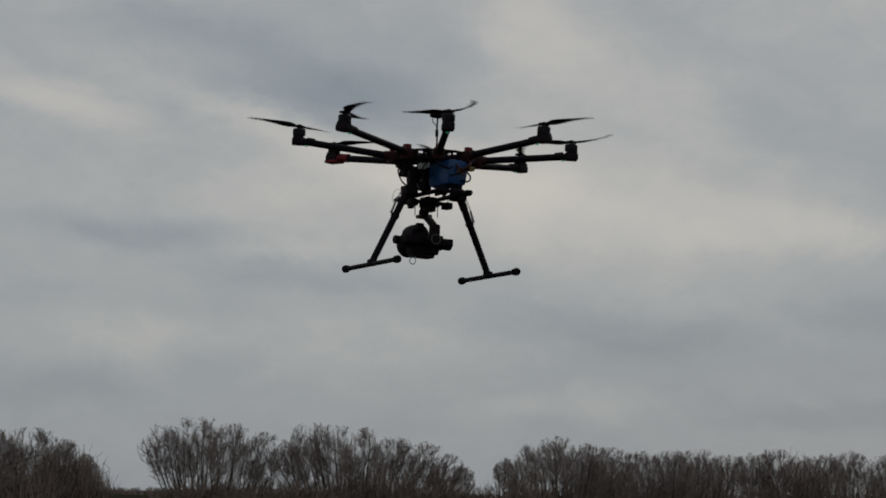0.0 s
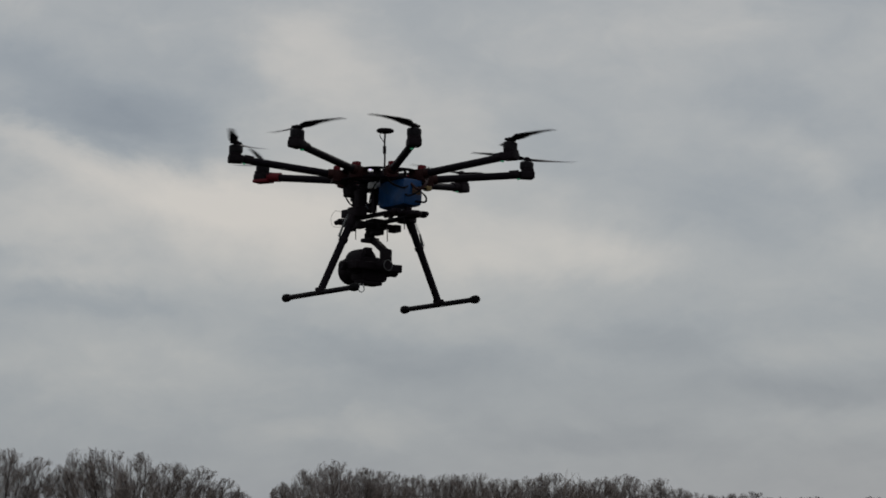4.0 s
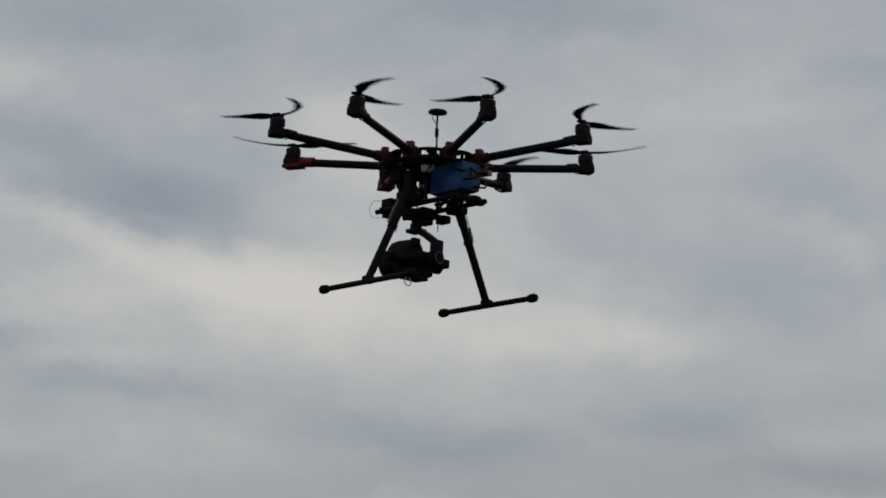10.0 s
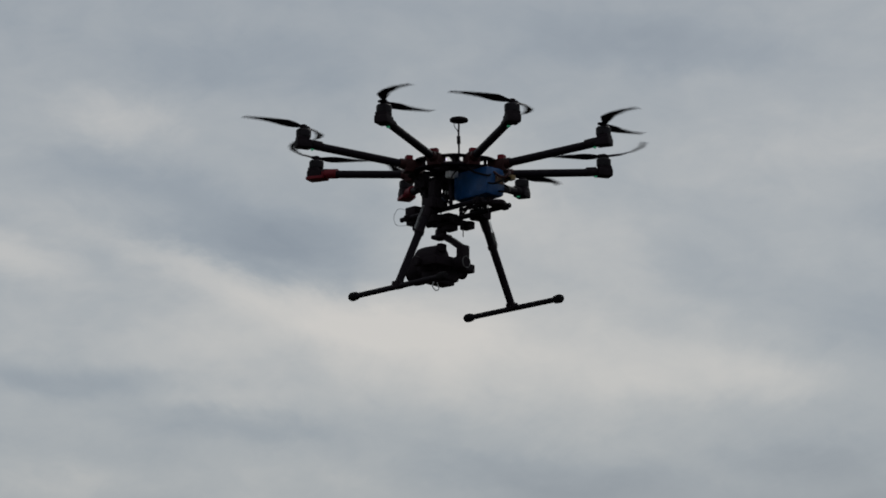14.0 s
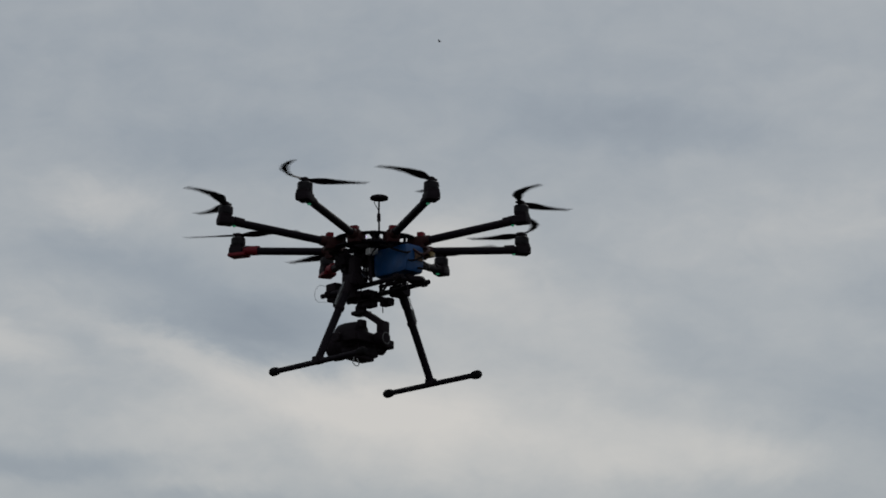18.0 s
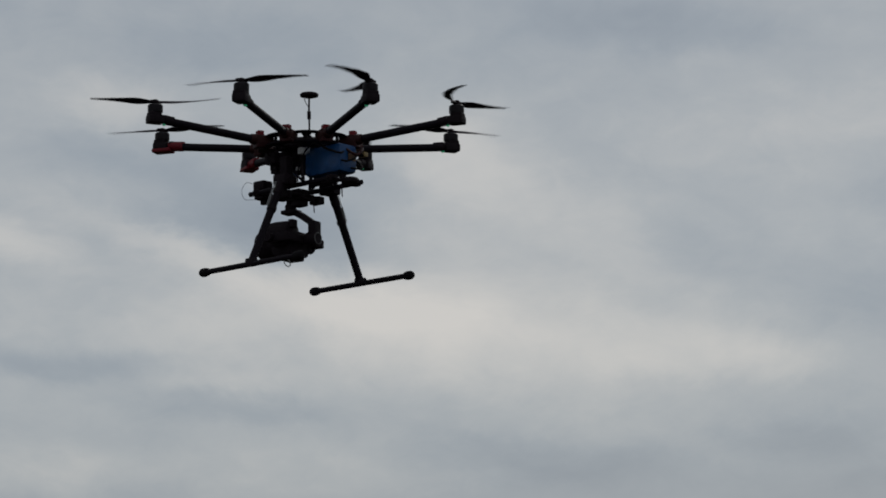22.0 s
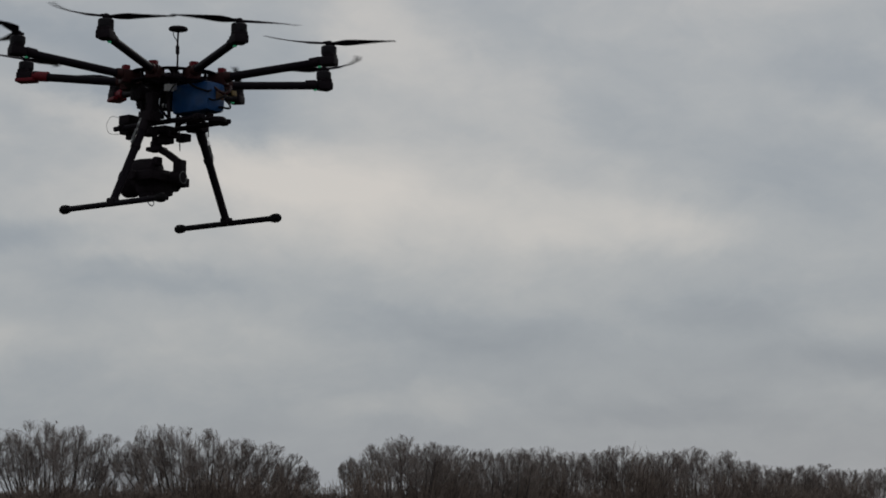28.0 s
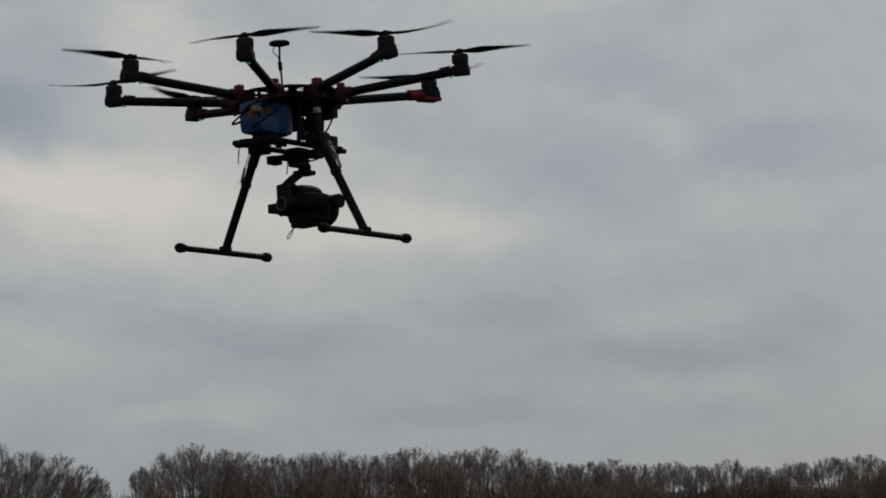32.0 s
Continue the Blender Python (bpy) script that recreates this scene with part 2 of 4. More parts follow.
M_CARBON = carbon_material()
M_BLACK = material("black_plastic", (0.014, 0.010, 0.013), 0.65, 0, 0.3, 90, 0.05, spec=0.07)
M_RUBBER = material("black_rubber", (0.007, 0.006, 0.007), 0.8, 0, 0.3, 120, 0.1, spec=0.1)
M_MOTOR = material("dark_motor_metal", (0.015, 0.013, 0.016), 0.5, 0.2, 0.3, 80, spec=0.12)
M_SILVER = material("brushed_aluminium", (0.55, 0.56, 0.58), 0.35, 0.9, 0.15, 90)
M_RED = material("red_plastic", (0.125, 0.006, 0.012), 0.55, 0, 0.3, 60, spec=0.2)
M_DARK_RED = material("dark_red_anodised_metal", (0.031, 0.008, 0.009), 0.5, 0.3, 0.3, 60, spec=0.2)
M_JOINT = material("dark_maroon_plastic", (0.032, 0.011, 0.011), 0.6, 0, 0.3, 60, spec=0.12)
M_BLUE = material("blue_shrink_wrap", (0.003, 0.048, 0.158), 0.4, 0, 0.4, 30, 0.2, spec=0.35)
M_LABEL = material("faded_orange_label", (0.13, 0.068, 0.036), 0.6, 0, 0.5, 60)
M_YELLOW = material("yellow_connector", (0.22, 0.15, 0.05), 0.5, 0, 0.25, 60)
M_WHITE = material("off_white_plastic", (0.42, 0.42, 0.42), 0.55, 0, 0.12, 60)
M_GLASS = material("dark_lens_glass", (0.008, 0.008, 0.012), 0.08, 0, 0.1, 20, 0, spec=0.8)
M_GREY = material("grey_cable", (0.10, 0.10, 0.10), 0.6, 0, 0.2, 60)
M_GREEN_LED = material("green_led", (0.05, 0.4, 0.2), 0.4, emit=(0.12, 0.9, 0.45, 0.10))
M_STATUS_LED = material("violet_status_led", (0.5, 0.4, 0.6), 0.4, emit=(0.75, 0.6, 1.0, 1.0))
M_BARK = material("winter_bark", (0.060, 0.052, 0.050), 0.9, 0, 0.45, 3.0, 0.3, island=0.8, spec=0.1)
M_TWIG = material("bare_twigs", (0.23, 0.196, 0.181), 0.9, 0, 0.4, 2.0, second=(0.36, 0.306, 0.28), island=0.9, spec=0.1)
M_GRASS = material("rank_dead_grass", (0.075, 0.062, 0.050), 0.95, 0, 0.4, 2.0, island=0.9, spec=0.0)
M_BRUSH = material("dark_brushwood", (0.205, 0.164, 0.140), 0.95, 0, 0.5, 2.0, island=0.9, spec=0.1)


def ground_material():
    m = material("winter_field", (0.03, 0.030, 0.020), 0.95, 0, 0.35, 0.9, 0.4, second=(0.05, 0.043, 0.032), spec=0.0)
    return m


M_FIELD = ground_material()

# ---------------------------------------------------------------- mesh helpers


def part(name, bm, mat, parent=None, label="", smooth=True):
    me = bpy.data.meshes.new(name)
    bm.to_mesh(me)
    bm.free()
    me.materials.append(mat)
    if smooth:
        me.shade_smooth()
        me.set_sharp_from_angle(angle=radians(35))
    ob = new(name, me)
    if parent:
        ob.parent = parent
    if label:
        tagged(ob, label)
    return ob


def box(bm, centre, size, bevel=0.0, turn=None):
    g = bmesh.ops.create_cube(bm, size=1)
    vs = g["verts"]
    m = Matrix.Translation(centre) @ (turn or Matrix()) @ Matrix.Diagonal((*size, 1))
    bmesh.ops.transform(bm, matrix=m, verts=vs)
    if bevel:
        es = list({e for v in vs for e in v.link_edges})
        bmesh.ops.bevel(bm, geom=es, offset=bevel, segments=2, affect="EDGES", profile=0.6)
    return bm


def tube(bm, a, b, r0, r1=None, n=12):
    a, b = Vector(a), Vector(b)
    r1 = r0 if r1 is None else r1
    d = b - a
    m = Matrix.Translation((a + b) / 2) @ d.to_track_quat("Z", "Y").to_matrix().to_4x4()
    bmesh.ops.create_cone(bm, cap_ends=True, segments=n, radius1=r0, radius2=r1, depth=d.length, matrix=m)
    return bm


def cable(bm, pts, r, n=6):
    for a, b in zip(pts, pts[1:]):
        tube(bm, a, b, r, n=n)
    return bm


def curve_points(pts, steps=5):
    """Catmull-Rom through a few points."""
    p = [Vector(q) for q in pts]
    p = [p[0] * 2 - p[1], *p, p[-1] * 2 - p[-2]]
    out = []
    for i in range(1, len(p) - 2):
        for k in range(steps):
            t = k / steps
            out.append(0.5 * ((2 * p[i]) + (p[i + 1] - p[i - 1]) * t + (2 * p[i - 1] - 5 * p[i] + 4 * p[i + 1] - p[i + 2]) * t * t
                              + (3 * p[i] - p[i - 1] - 3 * p[i + 1] + p[i + 2]) * t ** 3))
    return [*out, p[-2]]


def lathe(bm, profile, n=20, m=None):
    """Turn (radius, height) pairs about z."""
    rings = []
    for r, z in profile:
        rings.append([bm.verts.new((m or Matrix()) @ Vector((r * math.cos(2 * math.pi * k / n), r * math.sin(2 * math.pi * k / n), z))) for k in range(n)])
    for p, q in zip(rings, rings[1:]):
        for k in range(n):
            bm.faces.new((p[k], p[(k + 1) % n], q[(k + 1) % n], q[k]))
    bm.faces.new(rings[0][::-1])
    bm.faces.new(rings[-1])
    bmesh.ops.recalc_face_normals(bm, faces=bm.faces)
    return bm


B = bmesh.new

# ---------------------------------------------------------------- ground


def ground():
    bm = B()
    # a fan of rings, fine near the camera and coarse to the horizon
    radii = [0.5, 3, 8, 20, 45, 90, 150, 220, 300, 420, 650, 1000, 1600, 2600, 4200]
    seg = 72
    rings = []
    for r in radii:
        ring = []
        for k in range(seg):
            a = 2 * math.pi * k / seg
            x, y = r * math.sin(a), r * math.cos(a)
            z = 0.05 * noise.noise((x * 0.05, y * 0.05, 2.0)) if r > 2 and r < 1000 else 0
            ring.append(bm.verts.new((x, y, z)))
        rings.append(ring)
    for p, q in zip(rings, rings[1:]):
        for k in range(seg):
            bm.faces.new((p[k], q[k], q[(k + 1) % seg], p[(k + 1) % seg]))
    bm.faces.new(rings[0][::-1])
    bmesh.ops.recalc_face_normals(bm, faces=bm.faces)
    ob = part("ground", bm, M_FIELD)
    tagged(ob, "flat dull green-brown winter field reaching the horizon", "field", kind="structure")


ground()

# ---------------------------------------------------------------- trees


def sticks(name, segs, mat, parent, label="", tips=()):
    """Thin tapered three-sided sticks, (a, b, radius, radius), and pointed twigs, (a, b, radius), in one mesh."""
    def sides(A, Bq):
        d = Bq - A
        d /= np.linalg.norm(d, axis=1, keepdims=True) + 1e-9
        ref = np.where(np.abs(d[:, 2:3]) > 0.8, [[1.0, 0, 0]], [[0, 0, 1.0]])
        u = np.cross(d, ref)
        u /= np.linalg.norm(u, axis=1, keepdims=True)
        v = np.cross(d, u)
        return [u * math.cos(2.0944 * k) + v * math.sin(2.0944 * k) for k in range(3)]

    A, Bq = np.array([s[0] for s in segs], float), np.array([s[1] for s in segs], float)
    r0, r1 = np.array([s[2] for s in segs])[:, None], np.array([s[3] for s in segs])[:, None]
    out = sides(A, Bq)
    verts = np.stack([A + o * r0 for o in out] + [Bq + o * r1 for o in out], 1).reshape(-1, 3).tolist()
    base = np.arange(len(segs))[:, None] * 6
    faces = np.concatenate([base + np.array([[0, 1, 4, 3]]), base + np.array([[1, 2, 5, 4]]), base + np.array([[2, 0, 3, 5]])]).tolist()
    if len(tips):
        A, Bq, r0 = tips
        out = sides(A, Bq)
        start = len(verts)
        verts += np.stack([A + o * r0 for o in out] + [Bq], 1).reshape(-1, 3).tolist()
        base = start + np.arange(len(A))[:, None] * 4
        faces += np.concatenate([base + np.array([[0, 1, 3]]), base + np.array([[1, 2, 3]]), base + np.array([[2, 0, 3]])]).tolist()
    me = bpy.data.meshes.new(name)
    me.from_pydata(verts, [], faces)
    me.materials.append(mat)
    ob = new(name, me)
    ob.parent = parent
    if label:
        tagged(ob, label)
    return ob


def bare_tree(seed, height, reach, label, cover=0.9, base=0.22, lean=0.0):
    """Slim stems that lean out from a spread stool into a dome, each a steep plume of branches, shoots and fine twigs. lean: how far the stool stands aside."""
    rng = np.random.RandomState(seed)
    ob = new("tree")
    limbs, twig = [], []
    z0, rise = height * base, height * (1 - base)

    def grow(segs, p, ctrl, e, steps, r0, r1, shake):
        """A bent branch from p to e, in steps; gives its points."""
        pts = [p]
        for k in range(1, steps + 1):
            t, t0 = k / steps, (k - 1) / steps
            q = p * (1 - t) ** 2 + ctrl * 2 * t * (1 - t) + e * t * t + rng.normal(0, shake, 3)
            segs.append((pts[-1], q, r0 + (r1 - r0) * t0, r0 + (r1 - r0) * t))
            pts.append(q)
        return np.array(pts)

    def fork(pts, n, low, spread, lift, shortest, longest):
        """n twigs on each line of points, from part of the way along it, kept within the dome."""
        m, last = len(pts), pts.shape[1] - 1
        x = rng.uniform(low, 0.999, (m, n)) * last
        k = x.astype(int)
        row = np.arange(m)[:, None]
        a, c = pts[row, k], pts[row, k + 1]
        p = (a + (c - a) * (x - k)[..., None]).reshape(-1, 3)
        way = (c - a).reshape(-1, 3)
        way = way / (np.linalg.norm(way, axis=1, keepdims=True) + 1e-9) + (0, 0, lift) + rng.normal(0, spread, p.shape)
        way /= np.linalg.norm(way, axis=1, keepdims=True)
        e = p + way * rng.uniform(shortest, longest, (len(p), 1))
        far = (np.abs((e - (0, 0, z0)) / (reach, reach, rise)) ** 2.5).sum(1, keepdims=True) ** 0.4 / rng.uniform(0.95, 1.06, (len(p), 1))
        far = np.where(e[:, 2:] < z0, 1.0, np.maximum(far, 1.0))
        return p, p + (e - p) / far ** 4

    count = int(5 + 1.4 * reach * cover)
    arms = []
    for j in range(count):
        # tops spread evenly over the dome, feet drawn in towards the stool
        out = math.sqrt((j + 0.5) / count) * rng.uniform(0.86, 1.0)
        turn = 2.39996 * j + rng.normal(0, 0.25)
        x, y = math.cos(turn) * out * reach * 0.92, math.sin(turn) * out * reach * 0.92
        top = z0 + rise * (1 - out ** 2.2) ** 0.5 * rng.uniform(0.82, 0.93)
        foot, tip = np.array((x * 0.42 + lean, y * 0.42, -0.2)), np.array((x, y, max(top, height * 0.38)))
        bend = foot + (tip - foot) * 0.5 + (x * 0.05, y * 0.05, 0) + rng.normal(0, 0.12, 3)
        thick = rng.uniform(0.06, 0.125)
        limb = []
        stem = grow(limb, foot, bend, tip, 8, thick, 0.008, 0.03)
        limbs.append(limb)
        for t in 0.34 + 0.64 * rng.uniform(0, 1, 12) ** 0.7:
            k = min(7, int(t * 8))
            p, way = stem[k] + (stem[k + 1] - stem[k]) * (t * 8 - k), stem[k + 1] - stem[k]
            way = way / np.linalg.norm(way)
            side = rng.normal(0, 1, 3)
            side -= way * (side @ way)
            side /= np.linalg.norm(side)
            span = height * rng.uniform(0.14, 0.29) * (1.15 - 0.45 * t)
            e = p + (way * 0.75 + side * 0.68 + np.array((0, 0, 0.25))) * span
            arms.append(grow(twig, p, p + (way * 0.30 + side * 0.52) * span, e, 4, 0.015, 0.006, 0.02))
        arms.append(stem[4:])
    arms = np.array(arms)
    size = min(1.0, 0.45 + height / 16)
    a, c = fork(arms, 7 if cover > 0.78 else 5, 0.15, 0.50, 0.30, 0.40 * size, 1.1 * size)
    shoots = np.stack((a, c), 1)
    twig += [(q[0], q[1], 0.011, 0.006) for q in shoots]
    starts, ends = fork(shoots, 10 if cover > 0.78 else 6, 0.1, 0.42, 0.35, 0.30, 0.80 * size)
    f = np.array((1, 1, height / np.percentile(ends[:, 2], 98)))

    def trim(q):
        """Draws what sticks out of the dome back towards it."""
        q = np.asarray(q) * f
        far = (np.abs((q - (0, 0, z0)) / (reach * 1.06, reach * 1.06, rise * 0.97)) ** 2.2).sum(-1, keepdims=True) ** (1 / 2.2)
        out = np.maximum(far, 1.0)
        return np.where(q[..., 2:] < z0, q, (0, 0, z0) + (q - (0, 0, z0)) * (1 + (out - 1) * 0.36) / out)

    for segs in (*limbs, twig):
        ends_a, ends_b = trim([q[0] for q in segs]), trim([q[1] for q in segs])
        segs[:] = [(a, b, q[2], q[3]) for a, b, q in zip(ends_a, ends_b, segs)]
    for segs in limbs:
        sticks("stem", segs, M_BARK, ob)
    sticks("crown", twig, M_TWIG, ob, "", (trim(starts), trim(ends), rng.uniform(0.0045, 0.0100, (len(ends), 1))))
    tagged(ob, label, "tree", "row of bare trees along the field")
    return ob


def bush(seed, height, width):
    rng = random.Random(seed)
    ob = new("bush")
    segs = []
    for _ in range(170):
        a, rad = rng.uniform(0, 6.283), width * math.sqrt(rng.random())
        x, y = rad * math.cos(a), rad * math.sin(a) * 0.7
        h = height * (1 - 0.55 * (rad / width) ** 2) * rng.uniform(0.45, 1.05)
        p = np.array((x, y, -0.1))
        for k in range(3):
            q = p + np.array((rng.gauss(x * 0.10, 0.22), rng.gauss(0, 0.22), h / 3))
            segs.append((p, q, 0.064 - 0.016 * k, 0.048 - 0.016 * k))
            if k:
                w = q + np.array((rng.gauss(0, 0.4), rng.gauss(0, 0.4), rng.uniform(0.1, 0.6)))
                segs.append((q, w, 0.02, 0.01))
            p = q
    sticks("brushwood", segs, M_BRUSH, ob)
    tagged(ob, "low dark leafless bush of dense brushwood", "bush", "undergrowth below the trees")
    return ob


def treeline():
    """The wood's edge: place across (sky units times 1000), height of the top over eye level (same), reach of the crown."""
    tall_trees = [
        (-1400, 105, 90), (-1270, 112, 90), (-1150, 110, 90), (-1060, 108, 80), (-985, 102, 80), (-920, 108, 66), (-868, 88, 46), (-828, 62, 30),
        (-690, 115, 62), (-635, 131, 74), (-575, 121, 60), (-520, 108, 45), (-474, 94, 36), (-437, 127, 42), (-395, 124, 50), (-340, 119, 52),
        (-285, 104, 50), (-232, 94, 46), (-190, 75, 36), (-160, 54, 24),
    ]
    low_row = [
        (-92, 70, 24), (-50, 93, 40), (0, 110, 60), (55, 98, 50), (105, 91, 45), (155, 86, 45), (200, 89, 45), (248, 91, 45),
        (300, 83, 42), (345, 86, 42), (385, 95, 40), (440, 82, 40), (470, 87, 38), (514, 93, 42), (572, 87, 32), (610, 69, 30),
        (660, 58, 38), (705, 61, 40), (735, 65, 38), (785, 55, 42), (840, 58, 42), (885, 51, 38), (943, 59, 40), (1001, 45, 38),
        (1060, 52, 42), (1120, 59, 45), (1175, 62, 48), (1235, 47, 42), (1290, 50, 42), (1350, 52, 42), (1420, 50, 42),
    ]
    tops = tall_trees + low_row
    rng = random.Random(11)
    for i, (u, top, reach) in enumerate(tops):
        dist = 285 + 0.10 * max(0, u - 60) + rng.uniform(-5, 5)
        az = u / 1000 / K
        h, wide = 1.6 + math.tan(top / 1000 / K) * dist, reach / 1000 / K * dist * (1.15 if u > 60 else 1.0)
        label = "tall bare many-stemmed tree with domed grey-brown crown" if top > 100 else "bare grey-brown tree in the dense row at the field's edge"
        middle = -610 if -760 < u < -490 else -350 if -490 < u < -140 else 20 if -110 < u < 120 else u
        t = bare_tree(100 + i, h, wide, label, 1.0 if u < -800 else 0.9 if u < -150 else 1.0, 0.28 if -800 < u < -150 else 0.13,
                      (middle - u) / 1000 / K * dist * 0.35)
        t.matrix_basis = pose(math.sin(az) * dist, math.cos(az) * dist, 0, 0, 0, -math.degrees(az))
    # a second row behind, closing the gaps
    k, u = 0, -1380
    while u < 1430:
        if not (-830 < u < -690 or -170 < u < -60):
            dist = 299 + 0.10 * max(0, u - 60) + rng.uniform(-3, 5)
            low = rng.uniform(30, 55) if u < -170 else rng.uniform(0, 8)
            top = np.interp(u, [q[0] for q in tops], [q[1] for q in tops]) - low
            az = u / 1000 / K
            t = bare_tree(300 + k, 1.6 + math.tan(top / 1000 / K) * dist, 3.0, "bare grey-brown tree standing behind the front row", 0.75, 0.15)
            t.matrix_basis = pose(math.sin(az) * dist, math.cos(az) * dist, 0, 0, 0, rng.uniform(0, 360))
            k += 1
        u += rng.uniform(60, 85) if u < -170 else rng.uniform(62, 84)
    bushes = [bush(500 + k, 3.0, 3.0) for k in range(8)]
    u, k = -1450, 0
    while u < 1480:
        dist = 281 + 0.10 * max(0, u - 60) + rng.uniform(-4, 3)
        az = u / 1000 / K
        gap = -800 < u < -670 or -160 < u < -85
        s = (0.25 if gap else 1.45 + 1.1 * noise.noise((u * 0.013, 7.7, 1.5)) + rng.uniform(-0.2, 0.2)) * (1.0 if u > 600 else 1.5 if u < -810 else 0.85 if u < -140 else 1.1 if u < 60 else 1.2)
        m = pose(math.sin(az) * dist, math.cos(az) * dist, 0, 0, 0, rng.uniform(0, 360))
        b = bushes[k % 8]
        if k >= 8:
            b = copy_thing(b, m)
        b.matrix_basis = m @ Matrix.Diagonal((1, 1, s, 1))
        u += 33
        k += 1


treeline()


def far_thicket():
    """Dense far brushwood behind the row, that nobody could count."""
    rng = random.Random(5)
    ob = new("thicket")
    segs = []
    for _ in range(12000):
        u = rng.uniform(-1500, 1550)
        dist = 300 + 0.10 * max(0, u - 60) + rng.uniform(0, 25)
        az = u / 1000 / K
        if -800 < u < -715:
            continue
        h = rng.uniform(1.0, 4.2) * (0.80 + 0.5 * noise.noise((u * 0.011, 3.3, 0.5))) * (0.6 if -160 < u < -85 else 1) * (0.75 if -715 < u < -140 else 1)
        p = np.array((math.sin(az) * dist, math.cos(az) * dist, -0.1))
        for k in range(2):
            q = p + np.array((rng.gauss(0, 0.25), rng.gauss(0, 0.25), h / 2))
            segs.append((p, q, 0.06 - 0.025 * k, 0.04 - 0.025 * k))
            p = q
    # a low hedge far across the field, seen through the gaps
    for _ in range(3000):
        u, dist = rng.uniform(-1500, 1500), rng.uniform(880, 900)
        p = np.array((math.sin(u / 1000 / K) * dist, math.cos(u / 1000 / K) * dist, -0.1))
        segs.append((p, p + np.array((rng.gauss(0, 0.4), 0, rng.uniform(1.2, 2.6))), 0.30, 0.12))
    sticks("brushwood", segs, M_BRUSH, ob)
    tagged(ob, "dense dark brushwood behind the row of trees", "thicket", kind="stuff")


far_thicket()


def rough_grass():
    """Rank winter grass and stubble on the field before the trees."""
    rng = random.Random(8)
    ob = new("rough_grass")
    segs = []
    for _ in range(16000):
        az, dist = rng.uniform(-0.33, 0.33), math.sqrt(rng.uniform(120 ** 2, 290 ** 2))
        p = np.array((math.sin(az) * dist, math.cos(az) * dist, -0.05))
        segs.append((p, p + np.array((rng.gauss(0, 0.12), rng.gauss(0, 0.12), rng.uniform(0.25, 0.7))), 0.05, 0.008))
    sticks("tufts", segs, M_GRASS, ob)
    tagged(ob, "dull rank grass tufts scattered over the field", "grass", kind="stuff")


rough_grass()


def far_bird():
    """A speck of a bird, far off over the trees."""
    ob = new("bird")
    bm = lathe(B(), [(0.01, -0.20), (0.05, -0.12), (0.075, 0.0), (0.06, 0.12), (0.035, 0.17), (0.01, 0.22)], 10, Matrix.Rotation(radians(90), 4, "Y"))
    part("body", bm, M_BLACK, ob)
    for side in (-1, 1):
        bm = B()
        outline = [(-0.10, 0.03), (0.08, 0.03), (0.10, 0.22), (0.02, 0.52), (-0.06, 0.50), (-0.10, 0.24)]
        low = [bm.verts.new((x, side * y, 0.02 + 0.25 * y)) for x, y in outline]
        high = [bm.verts.new((x, side * y, 0.04 + 0.25 * y)) for x, y in outline]
        bm.faces.new(low)
        bm.faces.new(high)
        for j in range(6):
            bm.faces.new((low[j], low[(j + 1) % 6], high[(j + 1) % 6], high[j]))
        bmesh.ops.recalc_face_normals(bm, faces=bm.faces)
        part("wing", bm, M_BLACK, ob)
    tagged(ob, "tiny dark bird far away against the grey sky", "bird")
    return ob


bird = far_bird()

# ---------------------------------------------------------------- the octocopter

R_MOTOR, Z_PROP = 0.5225, 0.089
BLADE_ROOT, BLADE_STEP = 0.012, 0.0492
copter = new("octocopter")
tagged(copter, "black carbon octocopter hovering with blue battery and hanging camera", "drone")
BLADES = []


